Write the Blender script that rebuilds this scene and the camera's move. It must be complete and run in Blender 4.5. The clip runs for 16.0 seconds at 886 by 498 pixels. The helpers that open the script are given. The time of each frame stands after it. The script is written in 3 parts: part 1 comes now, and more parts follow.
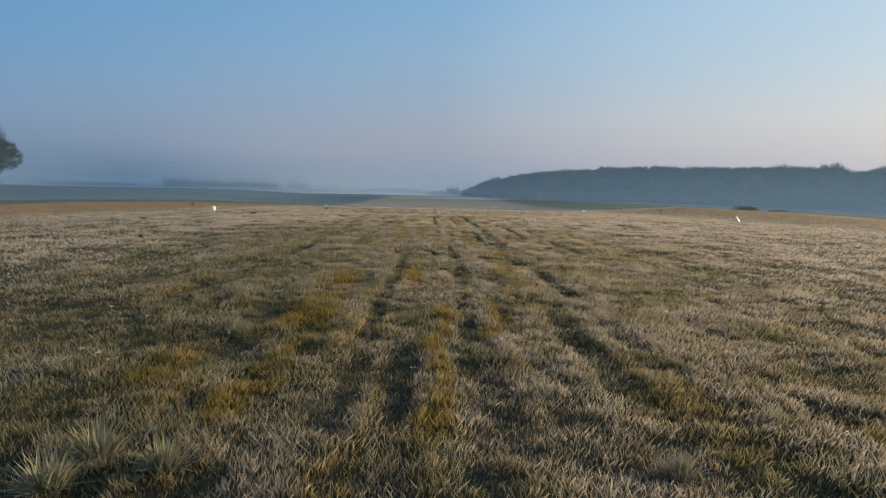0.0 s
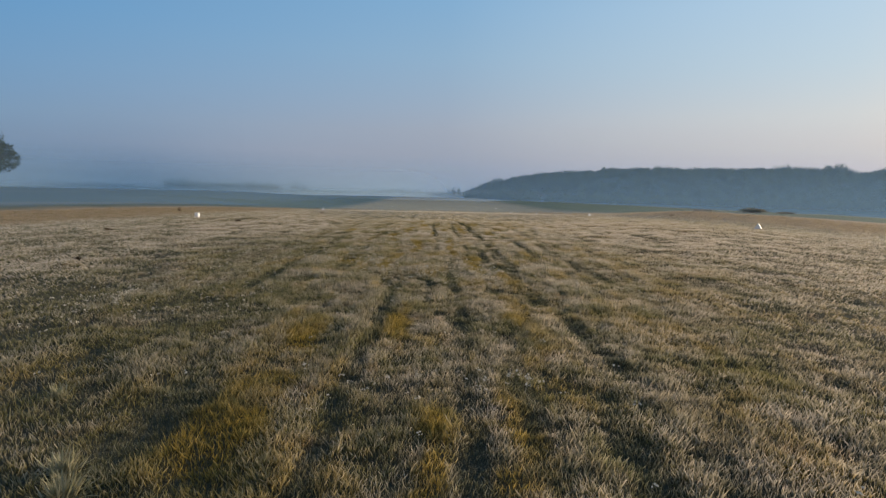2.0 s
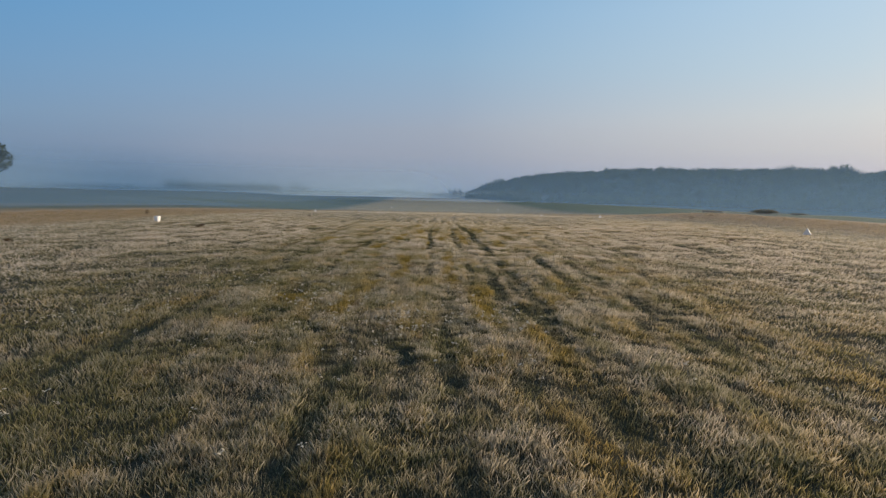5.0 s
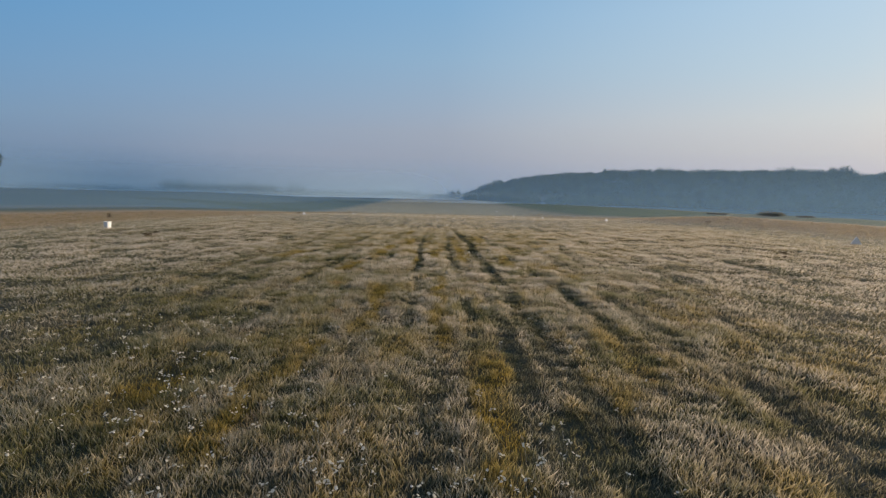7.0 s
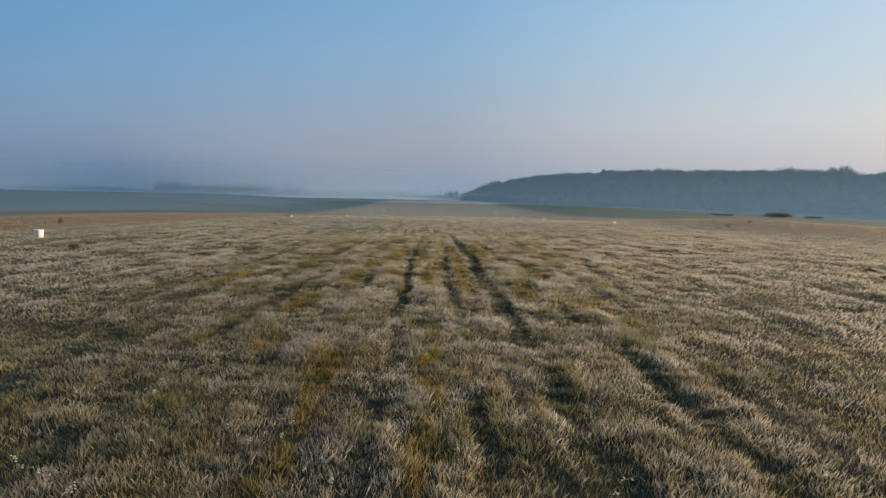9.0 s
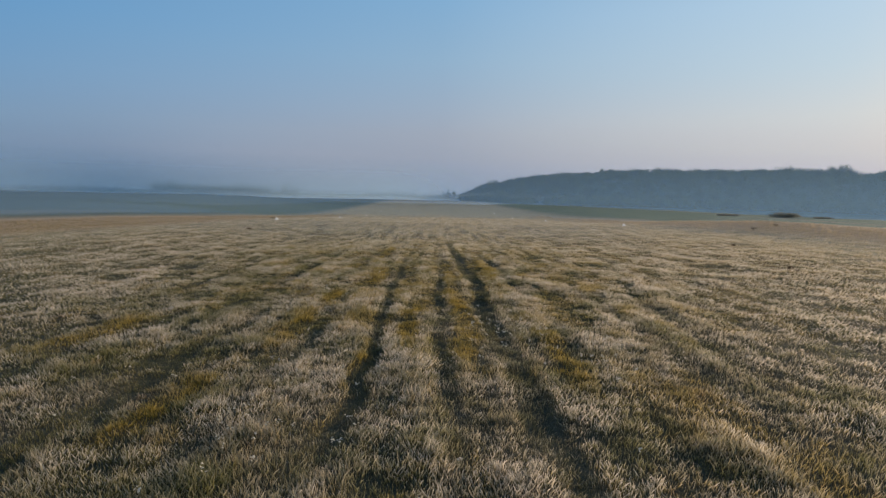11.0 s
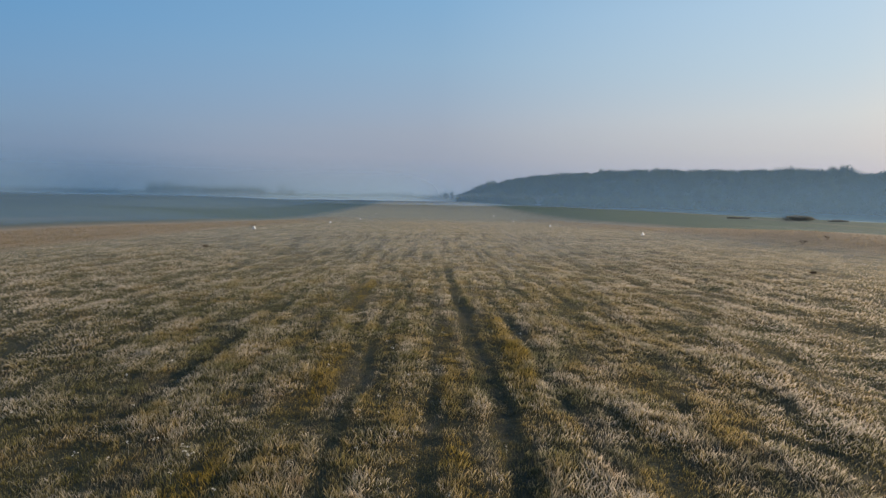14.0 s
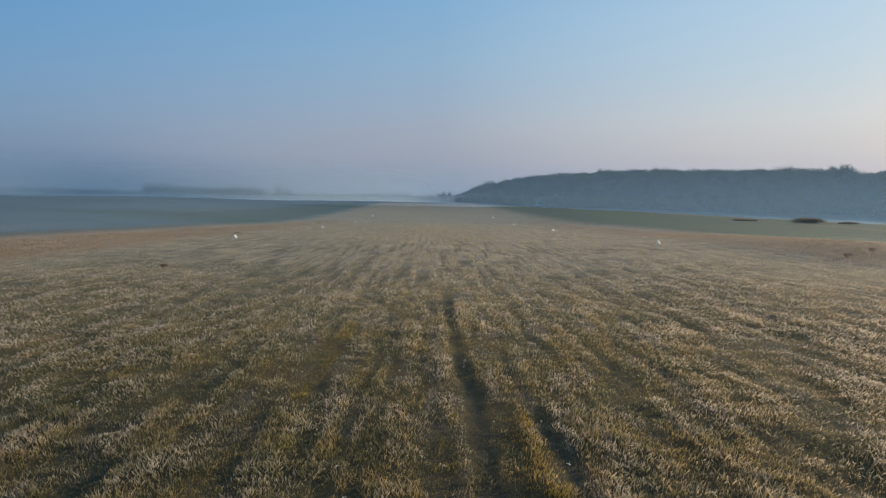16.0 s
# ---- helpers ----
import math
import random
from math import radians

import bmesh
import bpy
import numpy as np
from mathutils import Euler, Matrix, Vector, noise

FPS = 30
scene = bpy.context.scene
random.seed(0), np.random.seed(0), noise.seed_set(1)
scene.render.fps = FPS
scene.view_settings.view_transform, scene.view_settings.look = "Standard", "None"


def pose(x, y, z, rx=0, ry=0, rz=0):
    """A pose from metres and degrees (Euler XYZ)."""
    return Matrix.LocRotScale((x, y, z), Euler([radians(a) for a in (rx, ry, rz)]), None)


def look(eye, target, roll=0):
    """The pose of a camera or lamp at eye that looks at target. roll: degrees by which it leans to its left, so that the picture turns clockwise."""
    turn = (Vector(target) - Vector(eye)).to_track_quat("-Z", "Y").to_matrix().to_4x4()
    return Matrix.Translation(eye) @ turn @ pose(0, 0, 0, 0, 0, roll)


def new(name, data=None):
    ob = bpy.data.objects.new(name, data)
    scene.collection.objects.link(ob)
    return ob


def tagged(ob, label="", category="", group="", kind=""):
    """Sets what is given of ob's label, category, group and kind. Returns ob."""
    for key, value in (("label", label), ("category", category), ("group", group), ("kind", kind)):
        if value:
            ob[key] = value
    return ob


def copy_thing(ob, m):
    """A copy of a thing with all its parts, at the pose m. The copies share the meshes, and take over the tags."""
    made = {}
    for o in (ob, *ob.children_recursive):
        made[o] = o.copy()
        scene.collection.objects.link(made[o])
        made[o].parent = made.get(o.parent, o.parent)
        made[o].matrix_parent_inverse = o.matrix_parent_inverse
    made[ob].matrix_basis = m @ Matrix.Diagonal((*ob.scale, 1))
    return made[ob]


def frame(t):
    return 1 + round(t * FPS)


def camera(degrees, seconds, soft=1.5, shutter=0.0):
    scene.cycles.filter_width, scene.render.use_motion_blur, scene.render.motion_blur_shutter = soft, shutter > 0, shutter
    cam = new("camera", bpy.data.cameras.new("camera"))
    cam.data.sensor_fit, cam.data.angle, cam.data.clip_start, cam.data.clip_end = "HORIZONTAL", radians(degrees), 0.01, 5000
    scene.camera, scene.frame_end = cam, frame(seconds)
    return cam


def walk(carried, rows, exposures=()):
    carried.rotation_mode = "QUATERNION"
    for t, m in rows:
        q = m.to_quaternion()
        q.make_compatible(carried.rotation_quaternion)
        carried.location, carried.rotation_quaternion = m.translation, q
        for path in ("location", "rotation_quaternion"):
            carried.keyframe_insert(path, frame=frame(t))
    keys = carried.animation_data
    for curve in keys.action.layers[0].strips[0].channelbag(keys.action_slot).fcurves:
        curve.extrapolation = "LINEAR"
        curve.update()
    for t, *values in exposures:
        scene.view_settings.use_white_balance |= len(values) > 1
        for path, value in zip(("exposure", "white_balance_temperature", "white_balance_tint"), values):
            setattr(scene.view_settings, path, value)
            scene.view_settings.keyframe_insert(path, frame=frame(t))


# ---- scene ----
# ---------------------------------------------------------------- camera
# seconds, x, y, z, yaw, pitch, roll
PATH = [
    (0.0, -0.000, 0.000, 2.000, -0.94, -5.85, 1.29),
    (0.5, 0.016, 0.743, 2.069, -0.93, -5.81, 1.26),
    (1.0, 0.057, 1.590, 2.147, -0.88, -5.77, 1.25),
    (1.5, 0.110, 2.535, 2.236, -0.82, -5.75, 1.26),
    (2.0, 0.143, 3.505, 2.331, -0.77, -5.74, 1.25),
    (2.5, 0.173, 4.452, 2.356, -0.73, -5.74, 1.24),
    (3.0, 0.229, 5.422, 2.329, -0.70, -5.75, 1.23),
    (3.5, 0.277, 6.456, 2.285, -0.66, -5.75, 1.22),
    (4.0, 0.280, 7.579, 2.261, -0.64, -5.73, 1.21),
    (6.5, 0.630, 14.350, 2.338, -0.71, -5.59, 1.36),
    (7.0, 0.652, 15.716, 2.353, -0.82, -5.56, 1.34),
    (7.5, 0.677, 17.186, 2.352, -0.89, -5.55, 1.31),
    (8.0, 0.701, 18.639, 2.367, -0.95, -5.53, 1.27),
    (8.5, 0.735, 20.046, 2.402, -1.00, -5.50, 1.24),
    (9.0, 0.793, 21.482, 2.406, -1.03, -5.49, 1.22),
    (11.5, 1.085, 28.884, 2.546, -1.28, -5.48, 1.11),
    (12.0, 1.118, 30.297, 2.653, -1.28, -5.48, 1.08),
    (12.5, 1.163, 31.696, 2.771, -1.31, -5.45, 1.04),
    (13.0, 1.205, 33.090, 2.902, -1.36, -5.44, 1.05),
    (13.5, 1.211, 34.495, 3.018, -1.41, -5.45, 1.06),
    (14.0, 1.218, 35.900, 3.131, -1.47, -5.45, 1.05),
    (14.5, 1.235, 37.314, 3.254, -1.53, -5.45, 1.02),
    (15.0, 1.247, 38.758, 3.398, -1.54, -5.43, 0.99),
    (15.5, 1.283, 40.208, 3.555, -1.58, -5.43, 0.96),
    (16.0, 1.347, 41.652, 3.718, -1.66, -5.44, 0.93),
]
cam = camera(75.0, 16.0, soft=1.3)


def flown(x, y, z, yaw, pitch, roll):
    ahead = Vector((-math.sin(radians(yaw)) * math.cos(radians(pitch)), math.cos(radians(yaw)) * math.cos(radians(pitch)), math.sin(radians(pitch))))
    return look((x, y, z), Vector((x, y, z)) + ahead, roll)


walk(cam, [(t, flown(*p)) for t, *p in PATH])
scene.view_settings.exposure = 0.16


# ---------------------------------------------------------------- world and sun
def lin(r, g, b):
    """sRGB 0..255 to linear RGBA."""
    return tuple((c / 255 / 12.92) if c <= 10 else (((c / 255) + 0.055) / 1.055) ** 2.4 for c in (r, g, b)) + (1.0,)


SUN_AZ, SUN_EL, GLOW_AZ = 62.0, 12.0, 66.0  # degrees to the right of +y, and up; the middle of the dawn glow
sun_dir = Vector((math.sin(radians(SUN_AZ)) * math.cos(radians(SUN_EL)), math.cos(radians(SUN_AZ)) * math.cos(radians(SUN_EL)), math.sin(radians(SUN_EL))))

sun = new("sun", bpy.data.lights.new("sun", "SUN"))
sun.data.energy, sun.data.angle, sun.data.color = 4.7, radians(5), (1.0, 0.785, 0.565)
sun.matrix_world = look(sun_dir * 50, (0, 0, 0))


class Nodes:
    """Short hand for node trees."""

    def __init__(self, tree):
        self.tree = tree

    def add(self, kind, **values):
        node = self.tree.nodes.new(kind)
        for key, value in values.items():
            setattr(node, key, value)
        return node

    def put(self, socket, value):
        if isinstance(value, bpy.types.NodeSocket):
            self.tree.links.new(value, socket)
        elif value is not None:
            socket.default_value = value

    def math(self, op, a, b=None, c=None, clamp=False):
        node = self.add("ShaderNodeMath", operation=op, use_clamp=clamp)
        for socket, value in zip(node.inputs, (a, b, c)):
            self.put(socket, value)
        return node.outputs[0]

    def span(self, value, a, b, lo=0.0, hi=1.0, smooth=True):
        node = self.add("ShaderNodeMapRange", interpolation_type="SMOOTHSTEP" if smooth else "LINEAR")
        for socket, v in zip(node.inputs, (value, a, b, lo, hi)):
            self.put(socket, v)
        return node.outputs[0]

    def mix(self, f, a, b, mode="MIX"):
        node = self.add("ShaderNodeMix", data_type="RGBA", blend_type=mode)
        self.put(node.inputs[0], f)
        self.put(node.inputs[6], a)
        self.put(node.inputs[7], b)
        return node.outputs[2]

    def noise(self, vector, scale, detail=3.0, rough=0.55, out=0):
        node = self.add("ShaderNodeTexNoise")
        self.put(node.inputs["Vector"], vector)
        node.inputs["Scale"].default_value, node.inputs["Detail"].default_value = scale, detail
        node.inputs["Roughness"].default_value = rough
        return node.outputs[out]

    def stretch(self, vector, x, y, z):
        node = self.add("ShaderNodeMapping")
        self.put(node.inputs["Vector"], vector)
        node.inputs["Scale"].default_value = (x, y, z)
        return node.outputs[0]

    def ramp(self, f, stops):
        node = self.add("ShaderNodeValToRGB")
        self.put(node.inputs[0], f)
        e = node.color_ramp.elements
        e[0].position, e[0].color = stops[0]
        e[1].position, e[1].color = stops[-1]
        for p, c in stops[1:-1]:
            e.new(p).color = c
        return node.outputs[0]


def build_world():
    world = bpy.data.worlds.new("dawn_sky")
    world.use_nodes = True
    scene.world = world
    n = Nodes(world.node_tree)
    world.node_tree.nodes.clear()
    way = n.add("ShaderNodeTexCoord").outputs["Generated"]
    sep = n.add("ShaderNodeSeparateXYZ")
    n.put(sep.inputs[0], way)
    x, y, z = sep.outputs
    flat = n.math("SQRT", n.math("MAXIMUM", n.math("ADD", n.math("MULTIPLY", x, x), n.math("MULTIPLY", y, y)), 1e-5))
    toward = n.math("DIVIDE", n.math("ADD", n.math("MULTIPLY", x, math.sin(radians(GLOW_AZ))), n.math("MULTIPLY", y, math.cos(radians(GLOW_AZ)))), flat)
    up = n.math("POWER", n.math("MAXIMUM", z, 0.0), 0.5)  # spreads the low sky over the ramps
    q = lambda s: math.sqrt(s)
    away = n.ramp(up, [(0.0, lin(88, 116, 146)), (q(0.015), lin(97, 124, 155)), (q(0.035), lin(108, 136, 168)), (q(0.065), lin(120, 146, 176)), (q(0.10), lin(121, 154, 186)),
                       (q(0.17), lin(112, 156, 196)), (q(0.25), lin(99, 153, 200)), (q(0.5), lin(88, 136, 184)), (1.0, lin(84, 124, 172))])
    mid = n.ramp(up, [(0.0, lin(140, 156, 177)), (q(0.03), lin(154, 163, 182)), (q(0.06), lin(163, 169, 184)), (q(0.10), lin(163, 172, 188)), (q(0.14), lin(157, 175, 196)),
                      (q(0.22), lin(146, 179, 207)), (q(0.32), lin(130, 175, 213)), (q(0.55), lin(100, 146, 192)), (1.0, lin(84, 124, 172))])
    near = n.ramp(up, [(0.0, lin(198, 192, 198)), (q(0.04), lin(208, 200, 205)), (q(0.075), lin(211, 207, 207)), (q(0.12), lin(209, 214, 216)), (q(0.19), lin(195, 214, 226)),
                       (q(0.28), lin(184, 211, 232)), (q(0.5), lin(136, 174, 208)), (1.0, lin(84, 124, 172))])
    behind = n.ramp(up, [(0.0, lin(150, 140, 146)), (q(0.05), lin(176, 158, 158)), (q(0.15), lin(186, 172, 170)), (q(0.3), lin(172, 174, 182)), (q(0.6), lin(128, 152, 182)), (1.0, lin(84, 124, 172))])
    low = n.mix(n.span(toward, -0.30, 0.42, smooth=False), away, mid)
    low = n.mix(n.span(toward, -0.34, -0.70), low, behind)
    colour = n.mix(n.span(toward, 0.42, 0.90, smooth=False), low, near)
    glow = n.math("MULTIPLY", n.span(toward, 0.85, 1.0), n.span(z, 0.5, 0.0))
    colour = n.mix(n.math("MULTIPLY", glow, 0.5), colour, lin(255, 226, 200))
    sky = n.add("ShaderNodeTexSky", sky_type="NISHITA", sun_disc=False, sun_elevation=radians(SUN_EL), sun_rotation=radians(SUN_AZ), dust_density=3.0)
    back = n.add("ShaderNodeBackground")
    n.put(back.inputs[0], colour)
    back.inputs[1].default_value = 0.85
    thin = n.add("ShaderNodeBackground")
    n.put(thin.inputs[0], sky.outputs[0])
    thin.inputs[1].default_value = 0.003
    both = n.add("ShaderNodeAddShader")
    n.put(both.inputs[0], back.outputs[0])
    n.put(both.inputs[1], thin.outputs[0])
    n.put(n.add("ShaderNodeOutputWorld").inputs[0], both.outputs[0])


build_world()


# ---------------------------------------------------------------- the lie of the land
def lattice(x, y, seed):
    """Smooth value noise in -1..1 on a unit lattice, for arrays."""
    xi, yi = np.floor(x).astype(np.int64), np.floor(y).astype(np.int64)
    fx, fy = x - xi, y - yi
    fx, fy = fx * fx * (3 - 2 * fx), fy * fy * (3 - 2 * fy)

    def at(i, j):
        h = (i * 374761393 + j * 668265263 + seed * 974634777) & 0xFFFFFFFF
        h = ((h ^ (h >> 13)) * 1274126177) & 0xFFFFFFFF
        return ((h ^ (h >> 16)) & 0xFFFF) / 32767.5 - 1

    return (at(xi, yi) * (1 - fx) + at(xi + 1, yi) * fx) * (1 - fy) + (at(xi, yi + 1) * (1 - fx) + at(xi + 1, yi + 1) * fx) * fy


def ease(v, a, b):
    s = np.clip((v - a) / (b - a), 0, 1)
    return s * s * (3 - 2 * s)


STRIP = (-19.7, 27.3)  # the two rows of markers
EDGE_L, EDGE_R = -37.0, 42.0  # where the verges meet the crops
MID_Y = [-400, 0, 30, 52, 105, 159, 213, 267, 400, 600, 680, 800, 1000, 6000]
MID_Z = [0.3, 0.03, -0.05, -0.3, -1.5, -3.4, -5.1, -5.4, -5.0, -4.4, -7, -12, -14, -14]
DIP_Y, DIP_Z = [36, 46, 56, 68, 85, 105], [0, 0.10, 0.16, 0.32, 0.2, 0]  # the wheel-worn middle lies lower
LEFT_Y = [-400, 0, 50, 100, 200, 330, 450, 560, 700, 900, 6000]
LEFT_Z = [0.2, 0.0, -0.05, -0.25, -0.6, -0.75, -1.2, -4, -10, -14, -14]
# the right-hand verge stands a little proud, and the crop beyond it lies lower
BANK_Y = [-400, 0, 50, 94, 135, 200, 300, 450, 560, 680, 6000]
BANK_Z = [0.4, 0.2, 0.1, 0.0, -1.8, -3.4, -3.6, -3.8, -5, -12, -14]
RIGHT_Y = [-400, 0, 94, 200, 300, 440, 520, 620, 800, 6000]
RIGHT_Z = [-1.0, -1.2, -1.9, -2.6, -2.8, -3.1, -6, -11, -14, -14]
# height of the wood's skyline over the eye, as a slope, against the bearing to the right
WOOD_DEG = [-3, 2.5, 5, 8, 12, 17, 22, 28, 34.3, 36, 38, 45, 70, 80]
WOOD_UP = [0, 0.009, 0.020, 0.032, 0.0425, 0.0485, 0.0505, 0.0495, 0.0505, 0.042, 0.052, 0.054, 0.052, 0]


def bearing(x, y):
    return np.degrees(np.arctan2(x, y))


def land(x, y):
    """Height of the land without lumps or ruts."""
    x, y = np.asarray(x, float), np.asarray(y, float)
    mid, left, right = np.interp(y, MID_Y, MID_Z), np.interp(y, LEFT_Y, LEFT_Z), np.interp(y + 3 * np.maximum(x - 60, 0), RIGHT_Y, RIGHT_Z)
    bank = np.interp(y, BANK_Y, BANK_Z)
    a, b, c = 1 - ease(x, -30 - 0.32 * np.maximum(y, 0), -24 - 0.04 * np.maximum(y, 0)), ease(x, 28, 41 + 0.15 * np.maximum(y - 90, 0)), ease(x, 43, 62 + 0.12 * np.maximum(y, 0))
    z = mid * (1 - a - b) + left * a + bank * (b - c) + right * c
    z = z - np.interp(y, DIP_Y, DIP_Z) * (1 - ease(np.abs(x - 1), 9, 18))
    far = np.hypot(x, y)
    top = np.interp(bearing(x, y), WOOD_DEG, WOOD_UP) * 950 - 15
    hill = np.maximum(top + 14, 0) * ease(far, 690, 1000) * (y > 0)
    z = z + hill
    z = z + 0.12 * lattice(x / 17, y / 23, 3) * np.clip(far / 60, 0, 1) + 0.6 * lattice(x / 140, y / 160, 4) * ease(far, 600, 1000)
    return z


# ripe golden streaks: x, first y, last y, half width
STREAKS = [(0.8, 24, 32, 0.2), (-0.55, 25.5, 30, 0.2), (1.42, 19.5, 24, 0.26), (-1.8, 8, 10.5, 0.5), (-1.9, 11.5, 13.6, 0.35), (-0.42, 12, 14.5, 0.28), (1.75, 13.5, 16, 0.3), (2.1, 17.5, 20, 0.25),
           (-1.7, 4.8, 7, 0.3), (-2.9, 5.2, 6.6, 0.35), (0.08, 4.3, 9, 0.22), (0.94, 7.8, 10, 0.22), (-1.35, 20.5, 24, 0.3), (-2.6, 21.5, 23.4, 0.4), (-1.44, 37, 43.5, 0.28), (0.05, 35, 37.4, 0.22),
           (1.7, 36, 51, 0.28), (3.15, 34.5, 38.5, 0.3), (3.05, 46, 53, 0.3), (-0.65, 44.5, 49, 0.32), (-1.2, 53, 61, 0.3), (0.65, 37, 41, 0.22), (-2.1, 33.2, 35.2, 0.4), (-4.9, 36.8, 38.6, 0.5)]

# withered weeds: x, y, width, height
WEEDS = [(-27.0, 65.0, 0.5, 0.7), (-14.4, 46.0, 0.7, 0.3), (15.6, 40.0, 0.24, 0.10), (16.6, 40.4, 0.22, 0.09), (33.0, 84.0, 0.9, 0.5), (36.5, 86.0, 0.8, 0.4), (-16.5, 33.0, 0.5, 0.22), (-23.5, 118, 1.2, 0.4),
         (-15.3, 48.9, 0.5, 0.2), (15.0, 48.9, 0.26, 0.14), (18.6, 46.2, 0.3, 0.15), (17.1, 42.5, 0.5, 0.16), (-10.6, 20.9, 0.4, 0.14), (20.7, 64.4, 0.4, 0.2), (15.5, 50.1, 0.3, 0.16), (-14.2, 75.9, 0.7, 0.3)]

# coarse straw tussocks: x, y, height, blades
TUSSOCKS = [(-2.35, 3.95, 0.36, 260), (-1.82, 3.82, 0.30, 220), (-2.4, 3.5, 0.34, 240), (-2.76, 7.9, 0.28, 160), (1.75, 3.85, 0.26, 160), (-2.55, 7.55, 0.30, 220), (-3.9, 9.6, 0.2, 120)]

# wheel tracks along the strip: x, first y, last y, width, depth
RUTS = [(2.33, 33, 68, 0.42, 1.35), (2.28, 15, 36, 0.40, 0.8), (1.95, 3, 9, 0.42, 0.9), (2.6, 7, 14, 0.34, 0.7), (1.9, 20, 28.6, 0.34, 0.75), (2.52, 19.5, 26.5, 0.34, 0.75), (0.48, 3, 9.6, 0.28, 0.8), (0.59, 13.2, 17.5, 0.26, 0.9), (0.6, 17.5, 24, 0.24, 0.4),
        (-0.85, 4, 18, 0.26, 0.7), (-0.35, 3.6, 6.6, 0.4, 0.8), (0.18, 24, 33, 0.24, 0.35), (0.05, 33, 63, 0.24, 1.0), (1.3, 25, 51, 0.24, 0.6), (3.55, 36, 55, 0.3, 0.65), (1.2, 8.5, 12, 0.3, 0.8)]
# fainter mower lines
LINES = [(4.7, 52, 72, 0.30, 0.7), (7.1, 44, 60, 0.34, 0.7), (5.45, 42, 52, 0.34, 0.6), (-1.08, 33, 44, 0.28, 0.7), (-1.5, 44, 58, 0.3, 0.6), (10.5, 52, 66, 0.4, 0.6), (-4.2, 12, 26, 0.4, 0.5), (4.6, 18, 30, 0.36, 0.6), (-2.5, 6, 10, 0.5, 0.8), (3.8, 24, 34, 0.34, 0.7),
         (0.6, 39, 62, 0.2, 0.5), (6.3, 24, 42, 0.36, 0.5), (-2.7, 21, 38, 0.34, 0.5), (-3.4, 38, 60, 0.34, 0.5), (8.7, 40, 64, 0.36, 0.5), (-5.6, 30, 62, 0.36, 0.5)]


def worn(x, y):
    """0..1: how far the grass is pressed down along the wheel lines and in odd thin spots."""
    x, y = np.broadcast_arrays(np.asarray(x, float), np.asarray(y, float))
    shape = x.shape
    x, y = x.ravel(), y.ravel()
    out = np.zeros(len(x))
    for k, (x0, y0, y1, wide, deep) in enumerate(RUTS + LINES):
        at = np.nonzero((np.abs(x - x0) < 0.9) & (y > y0 - 2) & (y < y1 + 3))[0]
        if not len(at):
            continue
        px, py = x[at], y[at]
        sway = x0 + 0.08 * lattice(py / 3.1, py * 0 + k, 11) + 0.07 * lattice(py / 0.8, py * 0 + k, 12) + 0.05 * lattice(py / 0.25, px / 0.25, 18)
        here = 1 - ease(np.abs(px - sway), wide * 0.3, wide * 0.75)
        here = here * ease(py, y0 - 1.5, y0 + 1) * (1 - ease(py, y1 - 1, y1 + 2))
        gaps = ease(lattice(py / 1.3, py * 0 + 7 * k, 13) + 0.5 * lattice(py / 0.4, px / 0.3 + k, 14), -1.0 + 0.5 * (1 - deep), 0.0 + 0.6 * (1 - deep))
        out[at] = np.maximum(out[at], here * (0.2 + 0.7 * deep) * (gaps if deep < 1 else np.maximum(gaps, 0.7)))
    spots = ease(lattice(x / 0.5, y / 0.7, 15) + 0.6 * lattice(x / 0.22, y / 0.26, 16), 0.5, 1.0)
    spots = spots * ease(lattice(x / 2.7, y / 4.0, 17), -0.4, 0.4)
    return np.clip(np.maximum(out, 0.8 * spots), 0, 1.5).reshape(shape)


def ripe(x, y):
    """0..1: how far one kind of grass has ripened to gold along its streaks."""
    out = np.zeros(np.shape(x))
    wob = 0.16 * lattice(x / 0.6, y / 0.7, 41) + 0.10 * lattice(x / 0.2, y / 0.2, 42)
    for x0, y0, y1, wide in STREAKS:
        here = (1 - ease(np.abs(x + wob - x0), wide * 0.35, wide * 1.15)) * ease(y + 3 * wob, y0 - 0.8, y0 + 0.5) * (1 - ease(y + 3 * wob, y1 - 0.5, y1 + 0.8))
        out = np.maximum(out, here)
    return out * (0.55 + 0.45 * ease(lattice(x / 0.35, y / 0.5, 43), -0.5, 0.3))


def tuft(x, y):
    """-1..1: the lumps of the sward, and the rows that the mower left."""
    rows = lattice(x / 0.32 + 0.3 * lattice(x / 2, y / 9, 28), y / 3.0, 24)
    return (0.34 * lattice(x / 0.30, y / 0.27, 21) + 0.26 * lattice(x / 0.14, y / 0.13, 22) + 0.42 * lattice(x / 0.85, y / 1.0, 23)
            + 0.42 * rows * (0.4 + 0.6 * ease(y, 20, 40) + 0.35 * ease(y, 46, 56)) + 0.2 * lattice(x / 0.5, y / 1.8, 25))


def ground_z(x, y):
    near = (1 - ease(np.abs(x - 1), 16, 26)) * (1 - ease(y, 90, 120))
    return land(x, y) + near * (0.030 * tuft(x, y) + 0.05 * ease(np.abs(x - 0.8), 3.5, 9) * lattice(x / 0.8, y / 1.1, 26) - 0.030 * worn(x, y))


